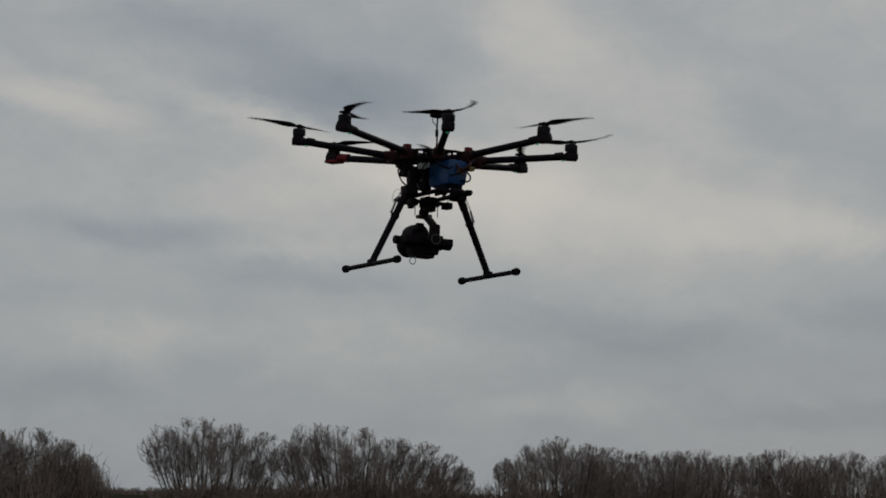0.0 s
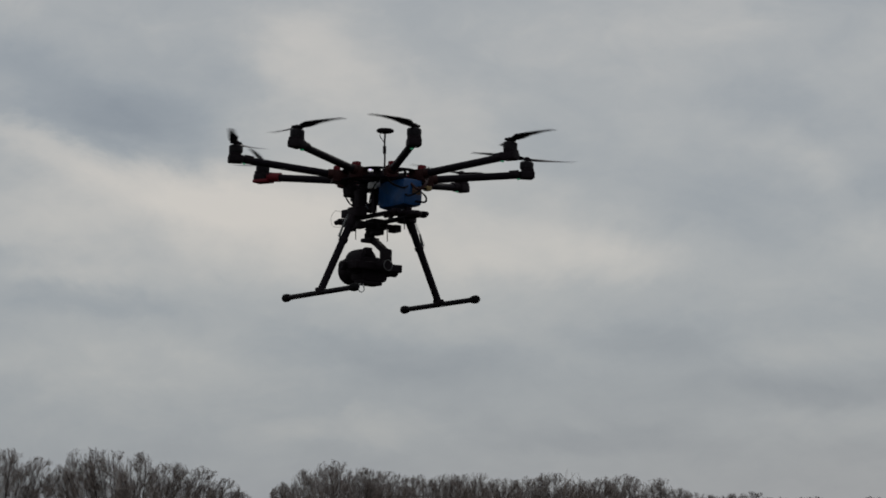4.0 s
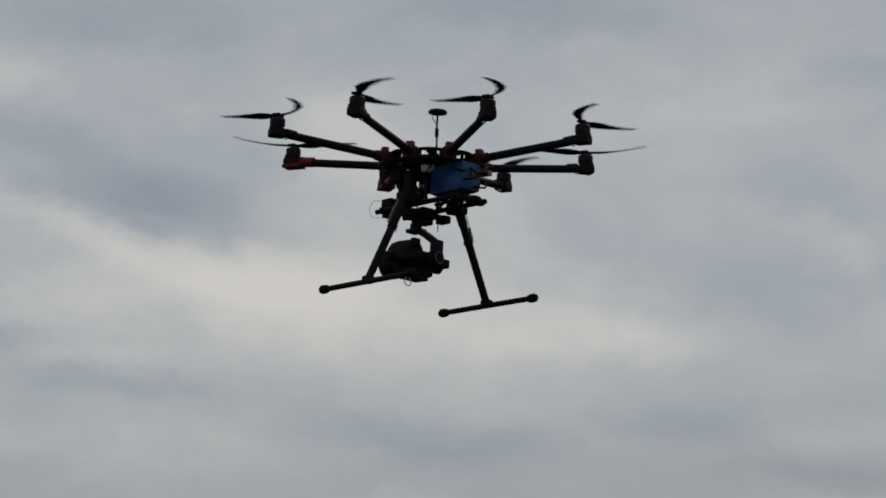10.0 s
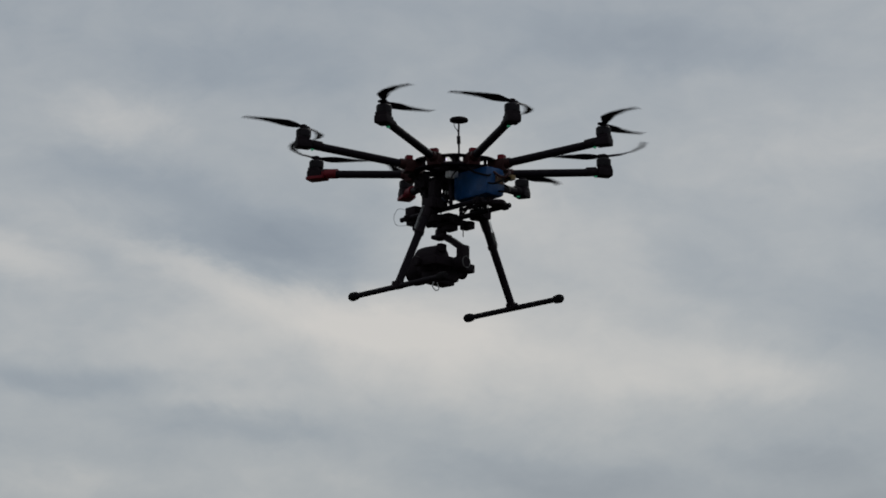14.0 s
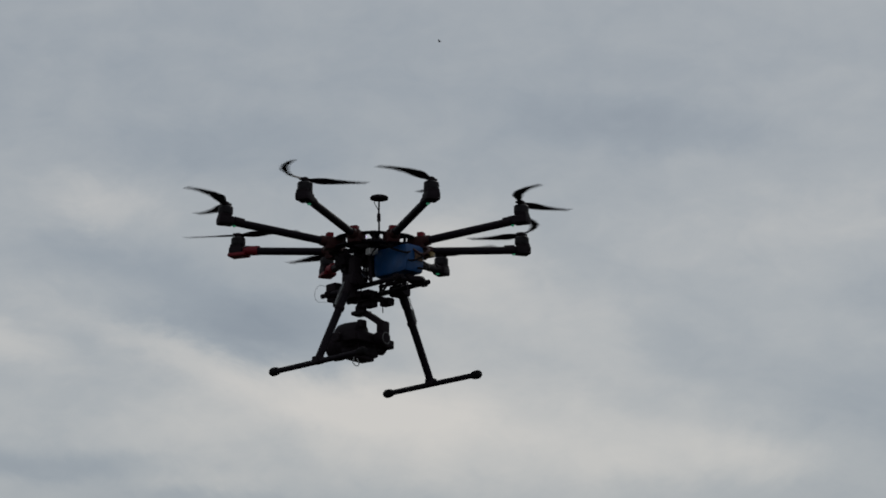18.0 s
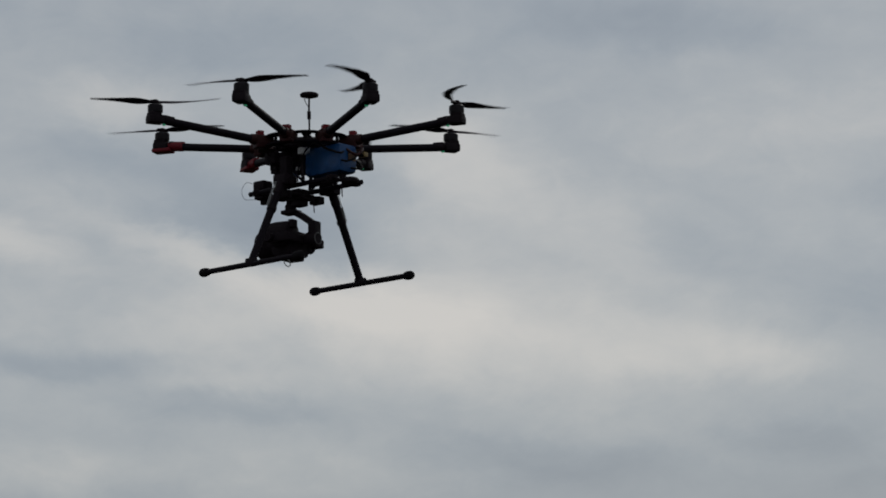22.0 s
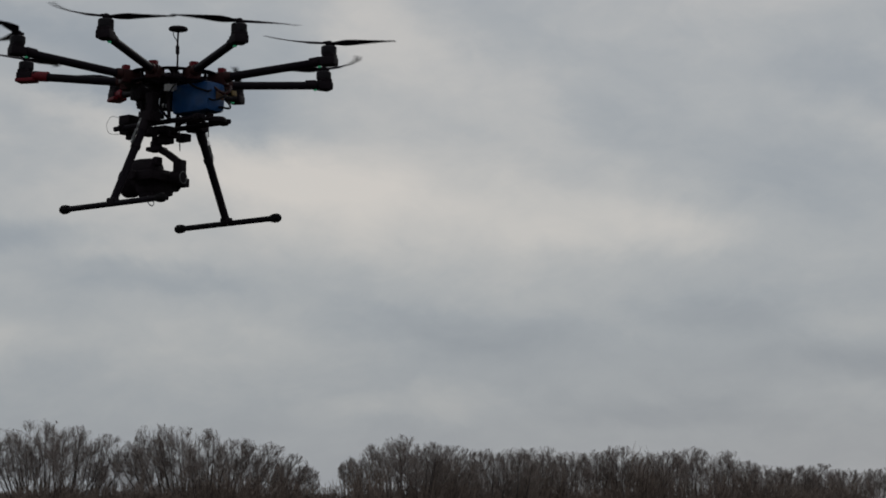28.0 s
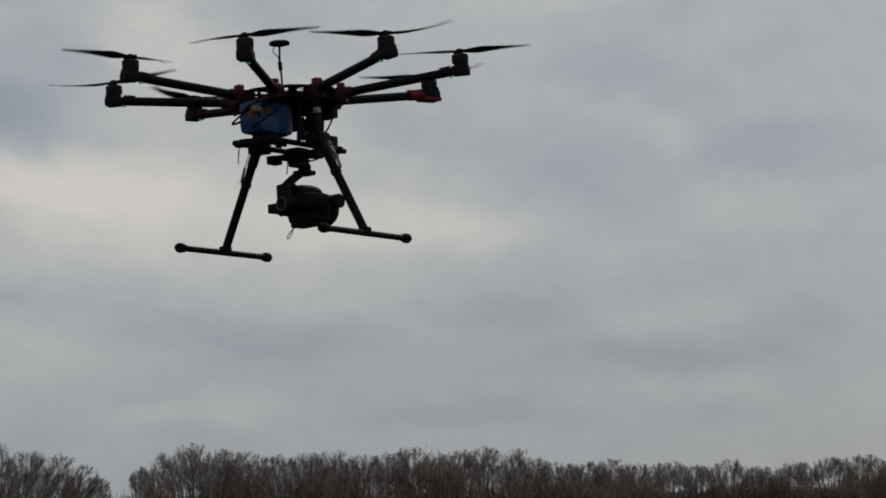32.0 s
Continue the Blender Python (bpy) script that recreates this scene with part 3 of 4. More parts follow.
def arm_and_motor(i):
    a = radians(22.5 + 45 * i)
    d, s = Vector((math.sin(a), math.cos(a), 0)), Vector((math.cos(a), -math.sin(a), 0))
    turn = Matrix.Rotation(-a, 4, "Z")
    red = i in (0, 7)

    def at(r, z, side=0.0):
        return d * r + s * side + Vector((0, 0, z))

    bm = tube(B(), at(0.135, -0.008), at(R_MOTOR - 0.02, 0.0315), 0.0132, n=16)
    arm = part("arm", bm, M_CARBON, copter)
    # folding joint at the hub, with its clamp
    bm = box(B(), at(0.150, -0.006), (0.044, 0.058, 0.034), 0.006, turn)
    tube(bm, at(0.178, -0.003), at(0.196, -0.0015), 0.0185, 0.0165, 14)
    part("folding_joint", bm, M_JOINT, arm, "dark maroon joint")
    bm = box(B(), at(0.164, 0.018), (0.026, 0.022, 0.018), 0.004, turn)
    part("locking_knob", bm, M_RED, arm, "red locking knob")
    bm = box(B(), at(0.166, -0.024), (0.040, 0.030, 0.014), 0.004, turn)
    part("latch", bm, M_DARK_RED, arm, "dark red latch")
    # the motor's seat
    bm = box(B(), at(R_MOTOR, 0.0315), (0.046, 0.052, 0.027), 0.006, turn)
    box(bm, at(R_MOTOR + 0.003, 0.048), (0.043, 0.040, 0.016), 0.006, turn)
    tube(bm, at(R_MOTOR - 0.062, 0.030), at(R_MOTOR - 0.030, 0.033), 0.0150, 0.0165, 14)
    part("motor_mount", bm, M_BLACK, arm)
    if red:
        bm = box(B(), at(R_MOTOR - 0.004, 0.018), (0.048, 0.066, 0.012), 0.004, turn)
        tube(bm, at(R_MOTOR - 0.080, 0.0272), at(R_MOTOR - 0.028, 0.0318), 0.0168, n=14)
        part("marker_cover", bm, M_RED, arm, "bright red cover marking a front arm")
    bm = lathe(B(), [(0.018, 0), (0.0235, 0.002), (0.0245, 0.006), (0.0245, 0.024), (0.021, 0.028), (0.010, 0.030), (0.005, 0.034)], 20,
               Matrix.Translation(at(R_MOTOR, 0.052)))
    part("motor", bm, M_MOTOR, arm)
    if not red:
        bm = box(B(), at(R_MOTOR - 0.030, 0.0165), (0.010, 0.008, 0.006), 0.0015, turn)
        part("led", bm, M_GREEN_LED, arm, "small green light")
    # propeller: hub and two folding blades
    hub = new("propeller")
    hub.parent = copter
    hub.matrix_basis = Matrix.Translation(at(R_MOTOR, Z_PROP))
    bm = lathe(B(), [(0.007, -0.006), (0.011, -0.004), (0.011, 0.005), (0.006, 0.008)], 14)
    box(bm, (0, 0, 0), (0.042, 0.013, 0.008), 0.002)
    part("hub", bm, M_BLACK, hub)
    hand = -1 if i % 2 else 1
    for k in range(2):
        pieces = [part(name, blade_mesh(hand, j), M_CARBON, hub) for j, name in enumerate(("blade_root", "blade_inner", "blade_outer", "blade_tip"))]
        BLADES.append((i, k, hand, pieces))
    return arm


def blade_mesh(hand, piece):
    """One of the four pieces of a blade along +x: narrow root, broad third, thin tip, twisted."""
    bm = B()
    secs = []
    for j in range(6):
        x = -0.002 + (BLADE_STEP + 0.004) * j / 5
        t = min(1, max(0, (x + piece * BLADE_STEP) / (4 * BLADE_STEP)))
        chord = 0.012 + 0.022 * math.sin(min(1, t / 0.33) * math.pi / 2) - 0.023 * max(0, (t - 0.25) / 0.75) ** 1.15
        thick = 0.0080 * (1 - 0.78 * t)
        twist = radians(26 * (1 - t) ** 1.4 + 7) * hand
        rise = 0.012 * t ** 1.3
        ring = []
        for cx, cz in ((-0.5, 0), (-0.28, 0.42), (0.1, 0.5), (0.5, 0.05), (0.1, -0.3), (-0.28, -0.35)):
            y, z = cx * chord, cz * thick
            ring.append(bm.verts.new((x, y * math.cos(twist) - z * math.sin(twist), rise + y * math.sin(twist) + z * math.cos(twist))))
        secs.append(ring)
    for p, q in zip(secs, secs[1:]):
        for k in range(6):
            bm.faces.new((p[k], p[(k + 1) % 6], q[(k + 1) % 6], q[k]))
    bm.faces.new(secs[0][::-1])
    bm.faces.new(secs[-1])
    bmesh.ops.recalc_face_normals(bm, faces=bm.faces)
    return bm


for _i in range(8):
    arm_and_motor(_i)


def ring_plate(z, thick, mat, name):
    """A round frame plate: rim and core, joined by eight webs between open windows."""
    bm = B()
    n, radii = 48, (0.0, 0.060, 0.126, 0.154)
    grid = []
    for r in radii[1:]:
        grid.append([bm.verts.new((r * (1 + (0.03 * math.cos(16 * math.pi * k / n) if r > 0.15 else 0)) * math.cos(2 * math.pi * k / n),
                                   r * (1 + (0.03 * math.cos(16 * math.pi * k / n) if r > 0.15 else 0)) * math.sin(2 * math.pi * k / n), z)) for k in range(n)])
    bm.faces.new(grid[0])
    for j in range(2):
        for k in range(n):
            if j == 0 and k % 6 in (1, 2, 3, 4):
                continue
            q = (k + 1) % n
            bm.faces.new((grid[j][k], grid[j + 1][k], grid[j + 1][q], grid[j][q]))
    bmesh.ops.recalc_face_normals(bm, faces=bm.faces)
    bmesh.ops.solidify(bm, geom=bm.faces[:], thickness=thick)
    return part(name, bm, mat, copter)


ring_plate(0.009, 0.004, M_CARBON, "top_plate")
ring_plate(-0.026, 0.004, M_CARBON, "bottom_plate")
_bm = B()
box(_bm, (0, 0, -0.008), (0.13, 0.13, 0.028), 0.01)
part("power_board", _bm, M_BLACK, copter)
for _k in range(8):
    _a = radians(45 * _k)
    part("standoff", tube(B(), (0.14 * math.sin(_a), 0.14 * math.cos(_a), -0.026), (0.14 * math.sin(_a), 0.14 * math.cos(_a), 0.009), 0.005, n=8), M_BLACK, copter)


def gps_mast():
    bm = cable(B(), curve_points([(-0.004, -0.016, 0.006), (-0.003, -0.016, 0.06), (-0.006, -0.017, 0.10), (-0.004, -0.016, 0.155)], 4), 0.0032, 8)
    tube(bm, (-0.004, -0.016, 0.006), (-0.004, -0.016, 0.022), 0.008, n=10)
    tube(bm, (-0.0045, -0.0165, 0.078), (-0.006, -0.017, 0.104), 0.0062, n=10)
    mast = part("gps_mast", bm, M_BLACK, copter)
    bm = lathe(B(), [(0.020, -0.006), (0.030, -0.003), (0.031, 0.003), (0.027, 0.007), (0.012, 0.009)], 24, Matrix.Translation((-0.004, -0.016, 0.158)))
    part("gps_puck", bm, M_BLACK, mast)
    bm = cable(B(), curve_points([(-0.024, -0.016, 0.153), (-0.026, -0.018, 0.135), (-0.010, -0.018, 0.118), (-0.006, -0.02, 0.09)], 4), 0.0014, 5)
    part("lead", bm, M_BLACK, mast)


def battery_pack():
    bm = box(B(), (0, -0.112, -0.079), (0.086, 0.165, 0.098), 0.022)
    bat = part("battery", bm, M_BLUE, copter, "blue shrink-wrapped battery pack")
    bm = box(B(), (0.012, -0.1955, -0.074), (0.034, 0.004, 0.026), 0.001)
    part("sticker", bm, M_LABEL, bat, "faded orange sticker")
    bm = box(B(), (0.0440, -0.160, -0.066), (0.004, 0.030, 0.024), 0.001)
    part("sticker", bm, M_LABEL, bat, "faded orange sticker")
    bm = cable(B(), curve_points([(0.02, -0.19, -0.06), (0.035, -0.225, -0.07), (0.05, -0.20, -0.055), (0.065, -0.15, -0.04), (0.05, -0.10, -0.02)], 5), 0.0045, 7)
    part("power_lead", bm, M_RUBBER, bat)
    bm = cable(B(), curve_points([(-0.01, -0.19, -0.05), (0.0, -0.23, -0.075), (0.03, -0.225, -0.05), (0.06, -0.17, -0.03), (0.04, -0.11, -0.015)], 5), 0.0045, 7)
    part("power_lead", bm, M_DARK_RED, bat, "dark red power lead")
    for pts in ([(-0.03, -0.19, -0.09), (-0.04, -0.225, -0.10), (-0.01, -0.235, -0.085), (0.02, -0.215, -0.06)],
                [(0.01, -0.19, -0.11), (0.03, -0.222, -0.115), (0.055, -0.19, -0.09), (0.06, -0.14, -0.06)],
                [(-0.02, -0.19, -0.06), (-0.05, -0.20, -0.07), (-0.062, -0.15, -0.05), (-0.05, -0.10, -0.02)]):
        part("balance_lead", cable(B(), curve_points(pts, 5), 0.0034, 6), M_RUBBER, bat)
    bm = box(B(), (0.042, -0.218, -0.066), (0.020, 0.026, 0.016), 0.003)
    part("connector", bm, M_YELLOW, bat, "yellow plug")


def undercarriage():
    for x in (-0.058, 0.058):
        part("rail", tube(B(), (x, -0.195, -0.150), (x, 0.205, -0.150), 0.0085, n=12), M_CARBON, copter)
    for y in (-0.17, 0.17):
        bm = box(B(), (0, y, -0.150), (0.150, 0.012, 0.011), 0.003)
        for x in (-0.058, 0.058):
            box(bm, (x, y, -0.150), (0.022, 0.024, 0.022), 0.004)
        part("cross_bar", bm, M_BLACK, copter)
    for x in (-0.058, 0.058):
        for y in (-0.06, 0.06):
            part("hanger", tube(B(), (x * 1.5, y, -0.018), (x * 1.28, y, -0.148), 0.006, n=8), M_BLACK, copter)
        # crossed stays along each side
        for y in (-0.055, 0.055):
            part("stay", tube(B(), (x * 1.42, y, -0.030), (x * 1.24, -y, -0.146), 0.0042, n=8), M_CARBON, copter)
    bm = tube(B(), (0, -0.185, -0.146), (0, -0.02, -0.146), 0.006, n=8)
    for y in (-0.165, -0.065):
        box(bm, (0, y, -0.137), (0.022, 0.014, 0.024), 0.003)
    part("battery_carrier", bm, M_BLACK, copter)
    bm = lathe(B(), [(0.018, -0.010), (0.028, -0.007), (0.030, 0.002), (0.025, 0.008), (0.012, 0.010)], 20, Matrix.Translation((-0.006, -0.205, -0.156)))
    part("tail_damper", bm, M_BLACK, copter)
    bm = box(B(), (0, 0.205, -0.112), (0.044, 0.050, 0.030), 0.005)
    box(bm, (0.002, 0.207, -0.146), (0.040, 0.044, 0.026), 0.005)
    box(bm, (0.004, 0.205, -0.128), (0.016, 0.030, 0.020), 0.003)
    box(bm, (0.010, 0.205, -0.165), (0.018, 0.028, 0.018), 0.003)
    part("receiver", bm, M_BLACK, copter)
    # beam between the hinges and the damped plate that carries the gimbal
    bm = box(B(), (0, 0.026, -0.172), (0.176, 0.034, 0.011), 0.003)
    for x in (-0.074, 0.074):
        box(bm, (x, 0.026, -0.178), (0.030, 0.044, 0.026), 0.005)
    part("gimbal_beam", bm, M_BLACK, copter)
    bm = box(B(), (0, 0.030, -0.186), (0.052, 0.076, 0.005), 0.002)
    for x in (-0.019, 0.019):
        for y in (0.002, 0.060):
            lathe(bm, [(0.005, -0.184), (0.008, -0.181), (0.008, -0.172), (0.005, -0.168)], 10, Matrix.Translation((x, y, 0)))
    part("damper_plate", bm, M_BLACK, copter)
    bm = box(B(), (0, 0.042, -0.163), (0.046, 0.058, 0.026), 0.005)
    box(bm, (0.002, 0.032, -0.194), (0.036, 0.044, 0.026), 0.005)
    part("gimbal_head", bm, M_BLACK, copter)


def electronics():
    for centre, size, mat, name, lab in (
            ((-0.090, -0.072, -0.052), (0.026, 0.020, 0.022), M_WHITE, "module", "small off-white module"),
            ((-0.064, -0.062, -0.044), (0.014, 0.024, 0.020), M_SILVER, "module", "bare metal module"),
            ((0.118, -0.020, -0.058), (0.016, 0.020, 0.016), M_WHITE, "module", "small off-white module"),
            ((0.0, 0.055, -0.036), (0.070, 0.060, 0.030), M_BLACK, "flight_controller", ""),
            ((-0.048, 0.080, -0.064), (0.040, 0.046, 0.048), M_BLACK, "video_transmitter", ""),
            ((-0.075, 0.020, -0.068), (0.030, 0.034, 0.028), M_BLACK, "speed_control", ""),
            ((-0.088, 0.064, -0.056), (0.038, 0.050, 0.040), M_BLACK, "transmitter", ""),
            ((0.094, 0.085, -0.050), (0.028, 0.044, 0.034), M_BLACK, "power_module", ""),
            ((-0.096, -0.004, -0.094), (0.032, 0.032, 0.064), M_BLACK, "gear_control", ""),
            ((0.098, -0.004, -0.094), (0.032, 0.032, 0.064), M_BLACK, "gear_control", ""),
            ((0.002, 0.026, -0.080), (0.050, 0.034, 0.040), M_BLACK, "image_link", ""),
            ((0.004, 0.086, -0.104), (0.046, 0.032, 0.030), M_BLACK, "voltage_regulator", ""),
            ((-0.008, 0.126, -0.068), (0.040, 0.030, 0.036), M_BLACK, "compass", ""),
            ((-0.062, -0.022, -0.098), (0.008, 0.013, 0.012), M_WHITE, "plug", "small off-white plug"),
            ((-0.060, 0.006, -0.108), (0.008, 0.009, 0.010), M_WHITE, "plug", "small off-white plug"),
            ((-0.064, 0.046, -0.102), (0.008, 0.010, 0.008), M_WHITE, "plug", "small off-white plug"),
            ((-0.070, -0.010, -0.118), (0.020, 0.016, 0.014), M_SILVER, "bracket", "bare metal bracket"),
            ((0.072, -0.020, -0.120), (0.016, 0.016, 0.014), M_SILVER, "bracket", "bare metal bracket")):
        part(name, box(B(), centre, size, min(size) * 0.14), mat, copter, lab)
    part("status_light", lathe(B(), [(0.003, -0.002), (0.005, 0), (0.003, 0.003)], 10, Matrix.Translation((-0.066, -0.020, 0.0135))), M_STATUS_LED, copter, "tiny pale violet status light")
    for pts, r in (
            ([(-0.018, 0.230, -0.104), (-0.034, 0.250, -0.100), (-0.046, 0.258, -0.128), (-0.040, 0.250, -0.156), (-0.016, 0.226, -0.158)], 0.0007),
            ([(-0.09, 0.09, -0.03), (-0.13, 0.05, -0.06), (-0.12, 0.02, -0.11), (-0.08, 0.0, -0.13)], 0.0028),
            ([(0.09, 0.09, -0.03), (0.13, 0.05, -0.06), (0.125, 0.01, -0.12), (0.08, 0.0, -0.14)], 0.0028),
            ([(-0.05, -0.10, -0.02), (-0.09, -0.09, -0.05), (-0.085, -0.05, -0.10), (-0.06, -0.02, -0.14)], 0.0024),
            ([(0.06, -0.05, -0.02), (0.09, -0.06, -0.06), (0.08, -0.03, -0.11), (0.06, 0.0, -0.15)], 0.0024),
            ([(0.02, 0.10, -0.10), (0.05, 0.13, -0.12), (0.03, 0.12, -0.17), (0.01, 0.07, -0.19)], 0.0022)):
        part("wire", cable(B(), curve_points(pts, 5), r, 6), M_GREY if r < 0.001 else M_RUBBER, copter)
    for p, q in (((0.010, -0.02, -0.16), (0.006, -0.03, -0.235)), ((-0.04, -0.20, -0.17), (-0.042, -0.205, -0.215)), ((0.03, 0.21, -0.15), (0.034, 0.215, -0.20))):
        part("whip_aerial", tube(B(), p, q, 0.0022, 0.0016, 6), M_BLACK, copter)


def landing_leg(side):
    x0, x1 = side * 0.112, side * 0.2517
    z0, z1 = -0.140, -0.435
    leg = part("landing_leg", tube(B(), (x0, -0.003, z0), (x1, -0.003, z1), 0.0132, 0.0126, 14), M_CARBON, copter)
    bm = box(B(), (side * 0.105, -0.003, -0.140), (0.050, 0.055, 0.036), 0.006)
    tube(bm, (side * 0.10, -0.035, -0.142), (side * 0.10, 0.030, -0.142), 0.015, n=14)
    part("hinge", bm, M_BLACK, leg)

    def on(t):
        return Vector((x0 + (x1 - x0) * t, -0.003, z0 + (z1 - z0) * t))

    part("sleeve", tube(B(), on(0.02), on(0.17), 0.0155, 0.0150, 14), M_BLACK, leg)
    part("collar", tube(B(), on(0.325), on(0.365), 0.0160, n=14), M_BLACK, leg)
    out = Vector((side * 0.022, 0, 0.008))
    bm = B()
    pts = []
    for k in range(57):
        t = k / 56
        c = on(0.06 + 0.28 * t) + out
        pts.append(c + Vector((0.0032 * math.cos(t * 75), 0.0032 * math.sin(t * 75), 0)))
    cable(bm, pts, 0.0012, 4)
    part("spring", bm, M_SILVER, leg, "thin bright tension spring")
    part("damper", tube(B(), on(0.20) + out, on(0.34) + out * 0.8, 0.0038, 0.0034, 10), M_GREY, leg, "dull grey damper rod")
    bm = tube(B(), (x1, -0.221, z1), (x1, 0.213, z1), 0.0092, n=12)
    part("skid", bm, M_CARBON, leg)
    bm = box(B(), (x1 - side * 0.003, -0.003, z1 + 0.006), (0.028, 0.034, 0.026), 0.006)
    part("tee_joint", bm, M_BLACK, leg)
    for y in (-0.221, 0.213):
        bm = lathe(B(), [(0.006, -0.020), (0.0125, -0.017), (0.0145, -0.006), (0.0145, 0.008), (0.0105, 0.016), (0.004, 0.018)], 14,
                   Matrix.Translation((x1, y, z1)) @ Matrix.Rotation(radians(-90 if y > 0 else 90), 4, "X"))
        part("rubber_foot", bm, M_RUBBER, leg)


def gimbal():
    g = new("gimbal")
    g.parent = copter
    tagged(g, "black three-axis gimbal carrying a camera")
    bm = lathe(B(), [(0.016, -0.222), (0.019, -0.219), (0.019, -0.204), (0.015, -0.200), (0.014, -0.186)], 20)
    box(bm, (0, -0.002, -0.227), (0.044, 0.056, 0.014), 0.004)
    part("yaw_motor", bm, M_BLACK, g)
    # the bent arm from the yaw motor back and down to the roll motor
    bm = B()
    pts = [(0, -0.018, -0.228), (0, -0.050, -0.246), (0, -0.088, -0.272), (0, -0.096, -0.325)]
    for a, b in zip(pts, pts[1:]):
        d = Vector(b) - Vector(a)
        box(bm, (Vector(a) + Vector(b)) / 2, (0.026, 0.020, d.length + 0.014), 0.004, d.to_track_quat("Z", "X").to_matrix().to_4x4() @ Matrix.Rotation(radians(90), 4, "Z"))
    box(bm, (0, -0.096, -0.302), (0.036, 0.030, 0.070), 0.006)
    part("gimbal_arm", bm, M_BLACK, g)
    rot = Matrix.Translation((0, -0.094, -0.325)) @ Matrix.Rotation(radians(90), 4, "X")
    bm = lathe(B(), [(0.020, -0.026), (0.0235, -0.022), (0.0235, 0.012), (0.020, 0.016)], 20, rot)
    part("roll_motor", bm, M_BLACK, g)
    bm = B()
    cable(bm, [rot @ Vector((0.0185 * math.cos(k * math.pi / 12), 0.0185 * math.sin(k * math.pi / 12), 0.017)) for k in range(25)], 0.0018, 5)
    part("motor_ring", bm, M_GREY, g, "dull metal ring")
    # yoke round the camera
    bm = box(B(), (0, -0.058, -0.325), (0.190, 0.016, 0.026), 0.004)
    tube(bm, (0, -0.100, -0.325), (0, -0.050, -0.325), 0.016, n=14)
    for x in (-0.095, 0.095):
        box(bm, (x, -0.022, -0.325), (0.012, 0.080, 0.028), 0.004)
    part("yoke", bm, M_BLACK, g)
    for x, r, w in ((0.112, 0.0215, 0.030), (-0.106, 0.0165, 0.022)):
        m = Matrix.Translation((x, 0.010, -0.325)) @ Matrix.Rotation(radians(90), 4, "Y")
        bm = lathe(B(), [(r * 0.85, -w / 2), (r, -w / 2 + 0.003), (r, w / 2 - 0.003), (r * 0.8, w / 2)], 18, m)
        part("pitch_motor", bm, M_BLACK, g)
    c = box(B(), (0.004, 0.004, -0.333), (0.112, 0.080, 0.086), 0.018)
    lathe(c, [(0.028, -0.034), (0.036, -0.030), (0.040, -0.010), (0.041, 0.034), (0.039, 0.054), (0.030, 0.068)], 14,
          Matrix.Translation((-0.022, 0.006, -0.299)) @ Matrix.Rotation(radians(-90), 4, "X"))
    box(c, (-0.058, 0.000, -0.325), (0.042, 0.058, 0.046), 0.014, Matrix.Rotation(radians(-18), 4, "Y"))
    box(c, (-0.002, 0.002, -0.377), (0.088, 0.056, 0.020), 0.005)
    box(c, (0.054, -0.008, -0.326), (0.038, 0.058, 0.058), 0.009)
    box(c, (-0.030, -0.030, -0.272), (0.030, 0.020, 0.028), 0.005)
    box(c, (0.006, 0.018, -0.283), (0.022, 0.026, 0.022), 0.004)
    tube(c, (0.040, 0.010, -0.300), (0.040, 0.010, -0.284), 0.010, 0.009, 12)
    camb = part("camera_body", c, M_BLACK, g)
    m = Matrix.Translation((-0.012, 0.035, -0.330)) @ Matrix.Rotation(radians(-90), 4, "X")
    bm = lathe(B(), [(0.036, 0), (0.040, 0.004), (0.040, 0.026), (0.043, 0.030), (0.046, 0.036), (0.048, 0.044), (0.048, 0.068), (0.046, 0.071)], 26, m)
    part("lens", bm, M_BLACK, camb, "black lens with a flared hood")
    bm = lathe(B(), [(0.042, 0.0715), (0.042, 0.0725), (0.018, 0.0755)], 20, m)
    part("front_glass", bm, M_GLASS, camb)
    bm = cable(B(), curve_points([(-0.045, -0.01, -0.385), (-0.062, -0.02, -0.405), (-0.056, -0.03, -0.418), (-0.042, -0.03, -0.410), (-0.040, -0.02, -0.388)], 5), 0.0018, 6)
    part("cable_loop", bm, M_WHITE, camb, "pale thin cable loop")
    return g


gps_mast()
battery_pack()
undercarriage()
electronics()
landing_leg(-1)
landing_leg(1)
steady_mount = gimbal()

# ---------------------------------------------------------------- what moves
# for the two blades of each shaft: seconds, angle at the root, bend from root to tip, all fitted to the camera's view
# the bend imitates the camera's rolling shutter; the blades themselves are straight
SHAFT_A_FIRST = [(32, 20, -48)]
SHAFT_A_SECOND = [(32, -150, 0)]
SHAFT_B_FIRST = [(5, -62, 16), (7, -60, 16), (11, -31, -8), (30, -55, 56), (31, -75, 72), (32, 30, 24)]
SHAFT_B_SECOND = [(5, 114, 0), (7, 113, 8), (11, 160, 64), (30, 107, -16), (31, 94, -8), (32, -155, -16)]
SHAFT_C_FIRST = [(0, -57, -32), (1, -48, -32), (2, -48, -24), (5, -70, -48), (9, -90, -80), (10, 134, -16), (11, 130, -8), (12, 114, 0), (13, -65, -64), (14, 124, 0), (18, 98, 16), (19, -51, -40), (20, 154, -24), (21, -173, -40), (22, 156, -24), (23, -69, -64), (24, -27, -16), (25, -60, -56), (28, -76, -56), (29, 163, -8), (30, -178, 8), (31, -141, -8), (32, -138, -8)]
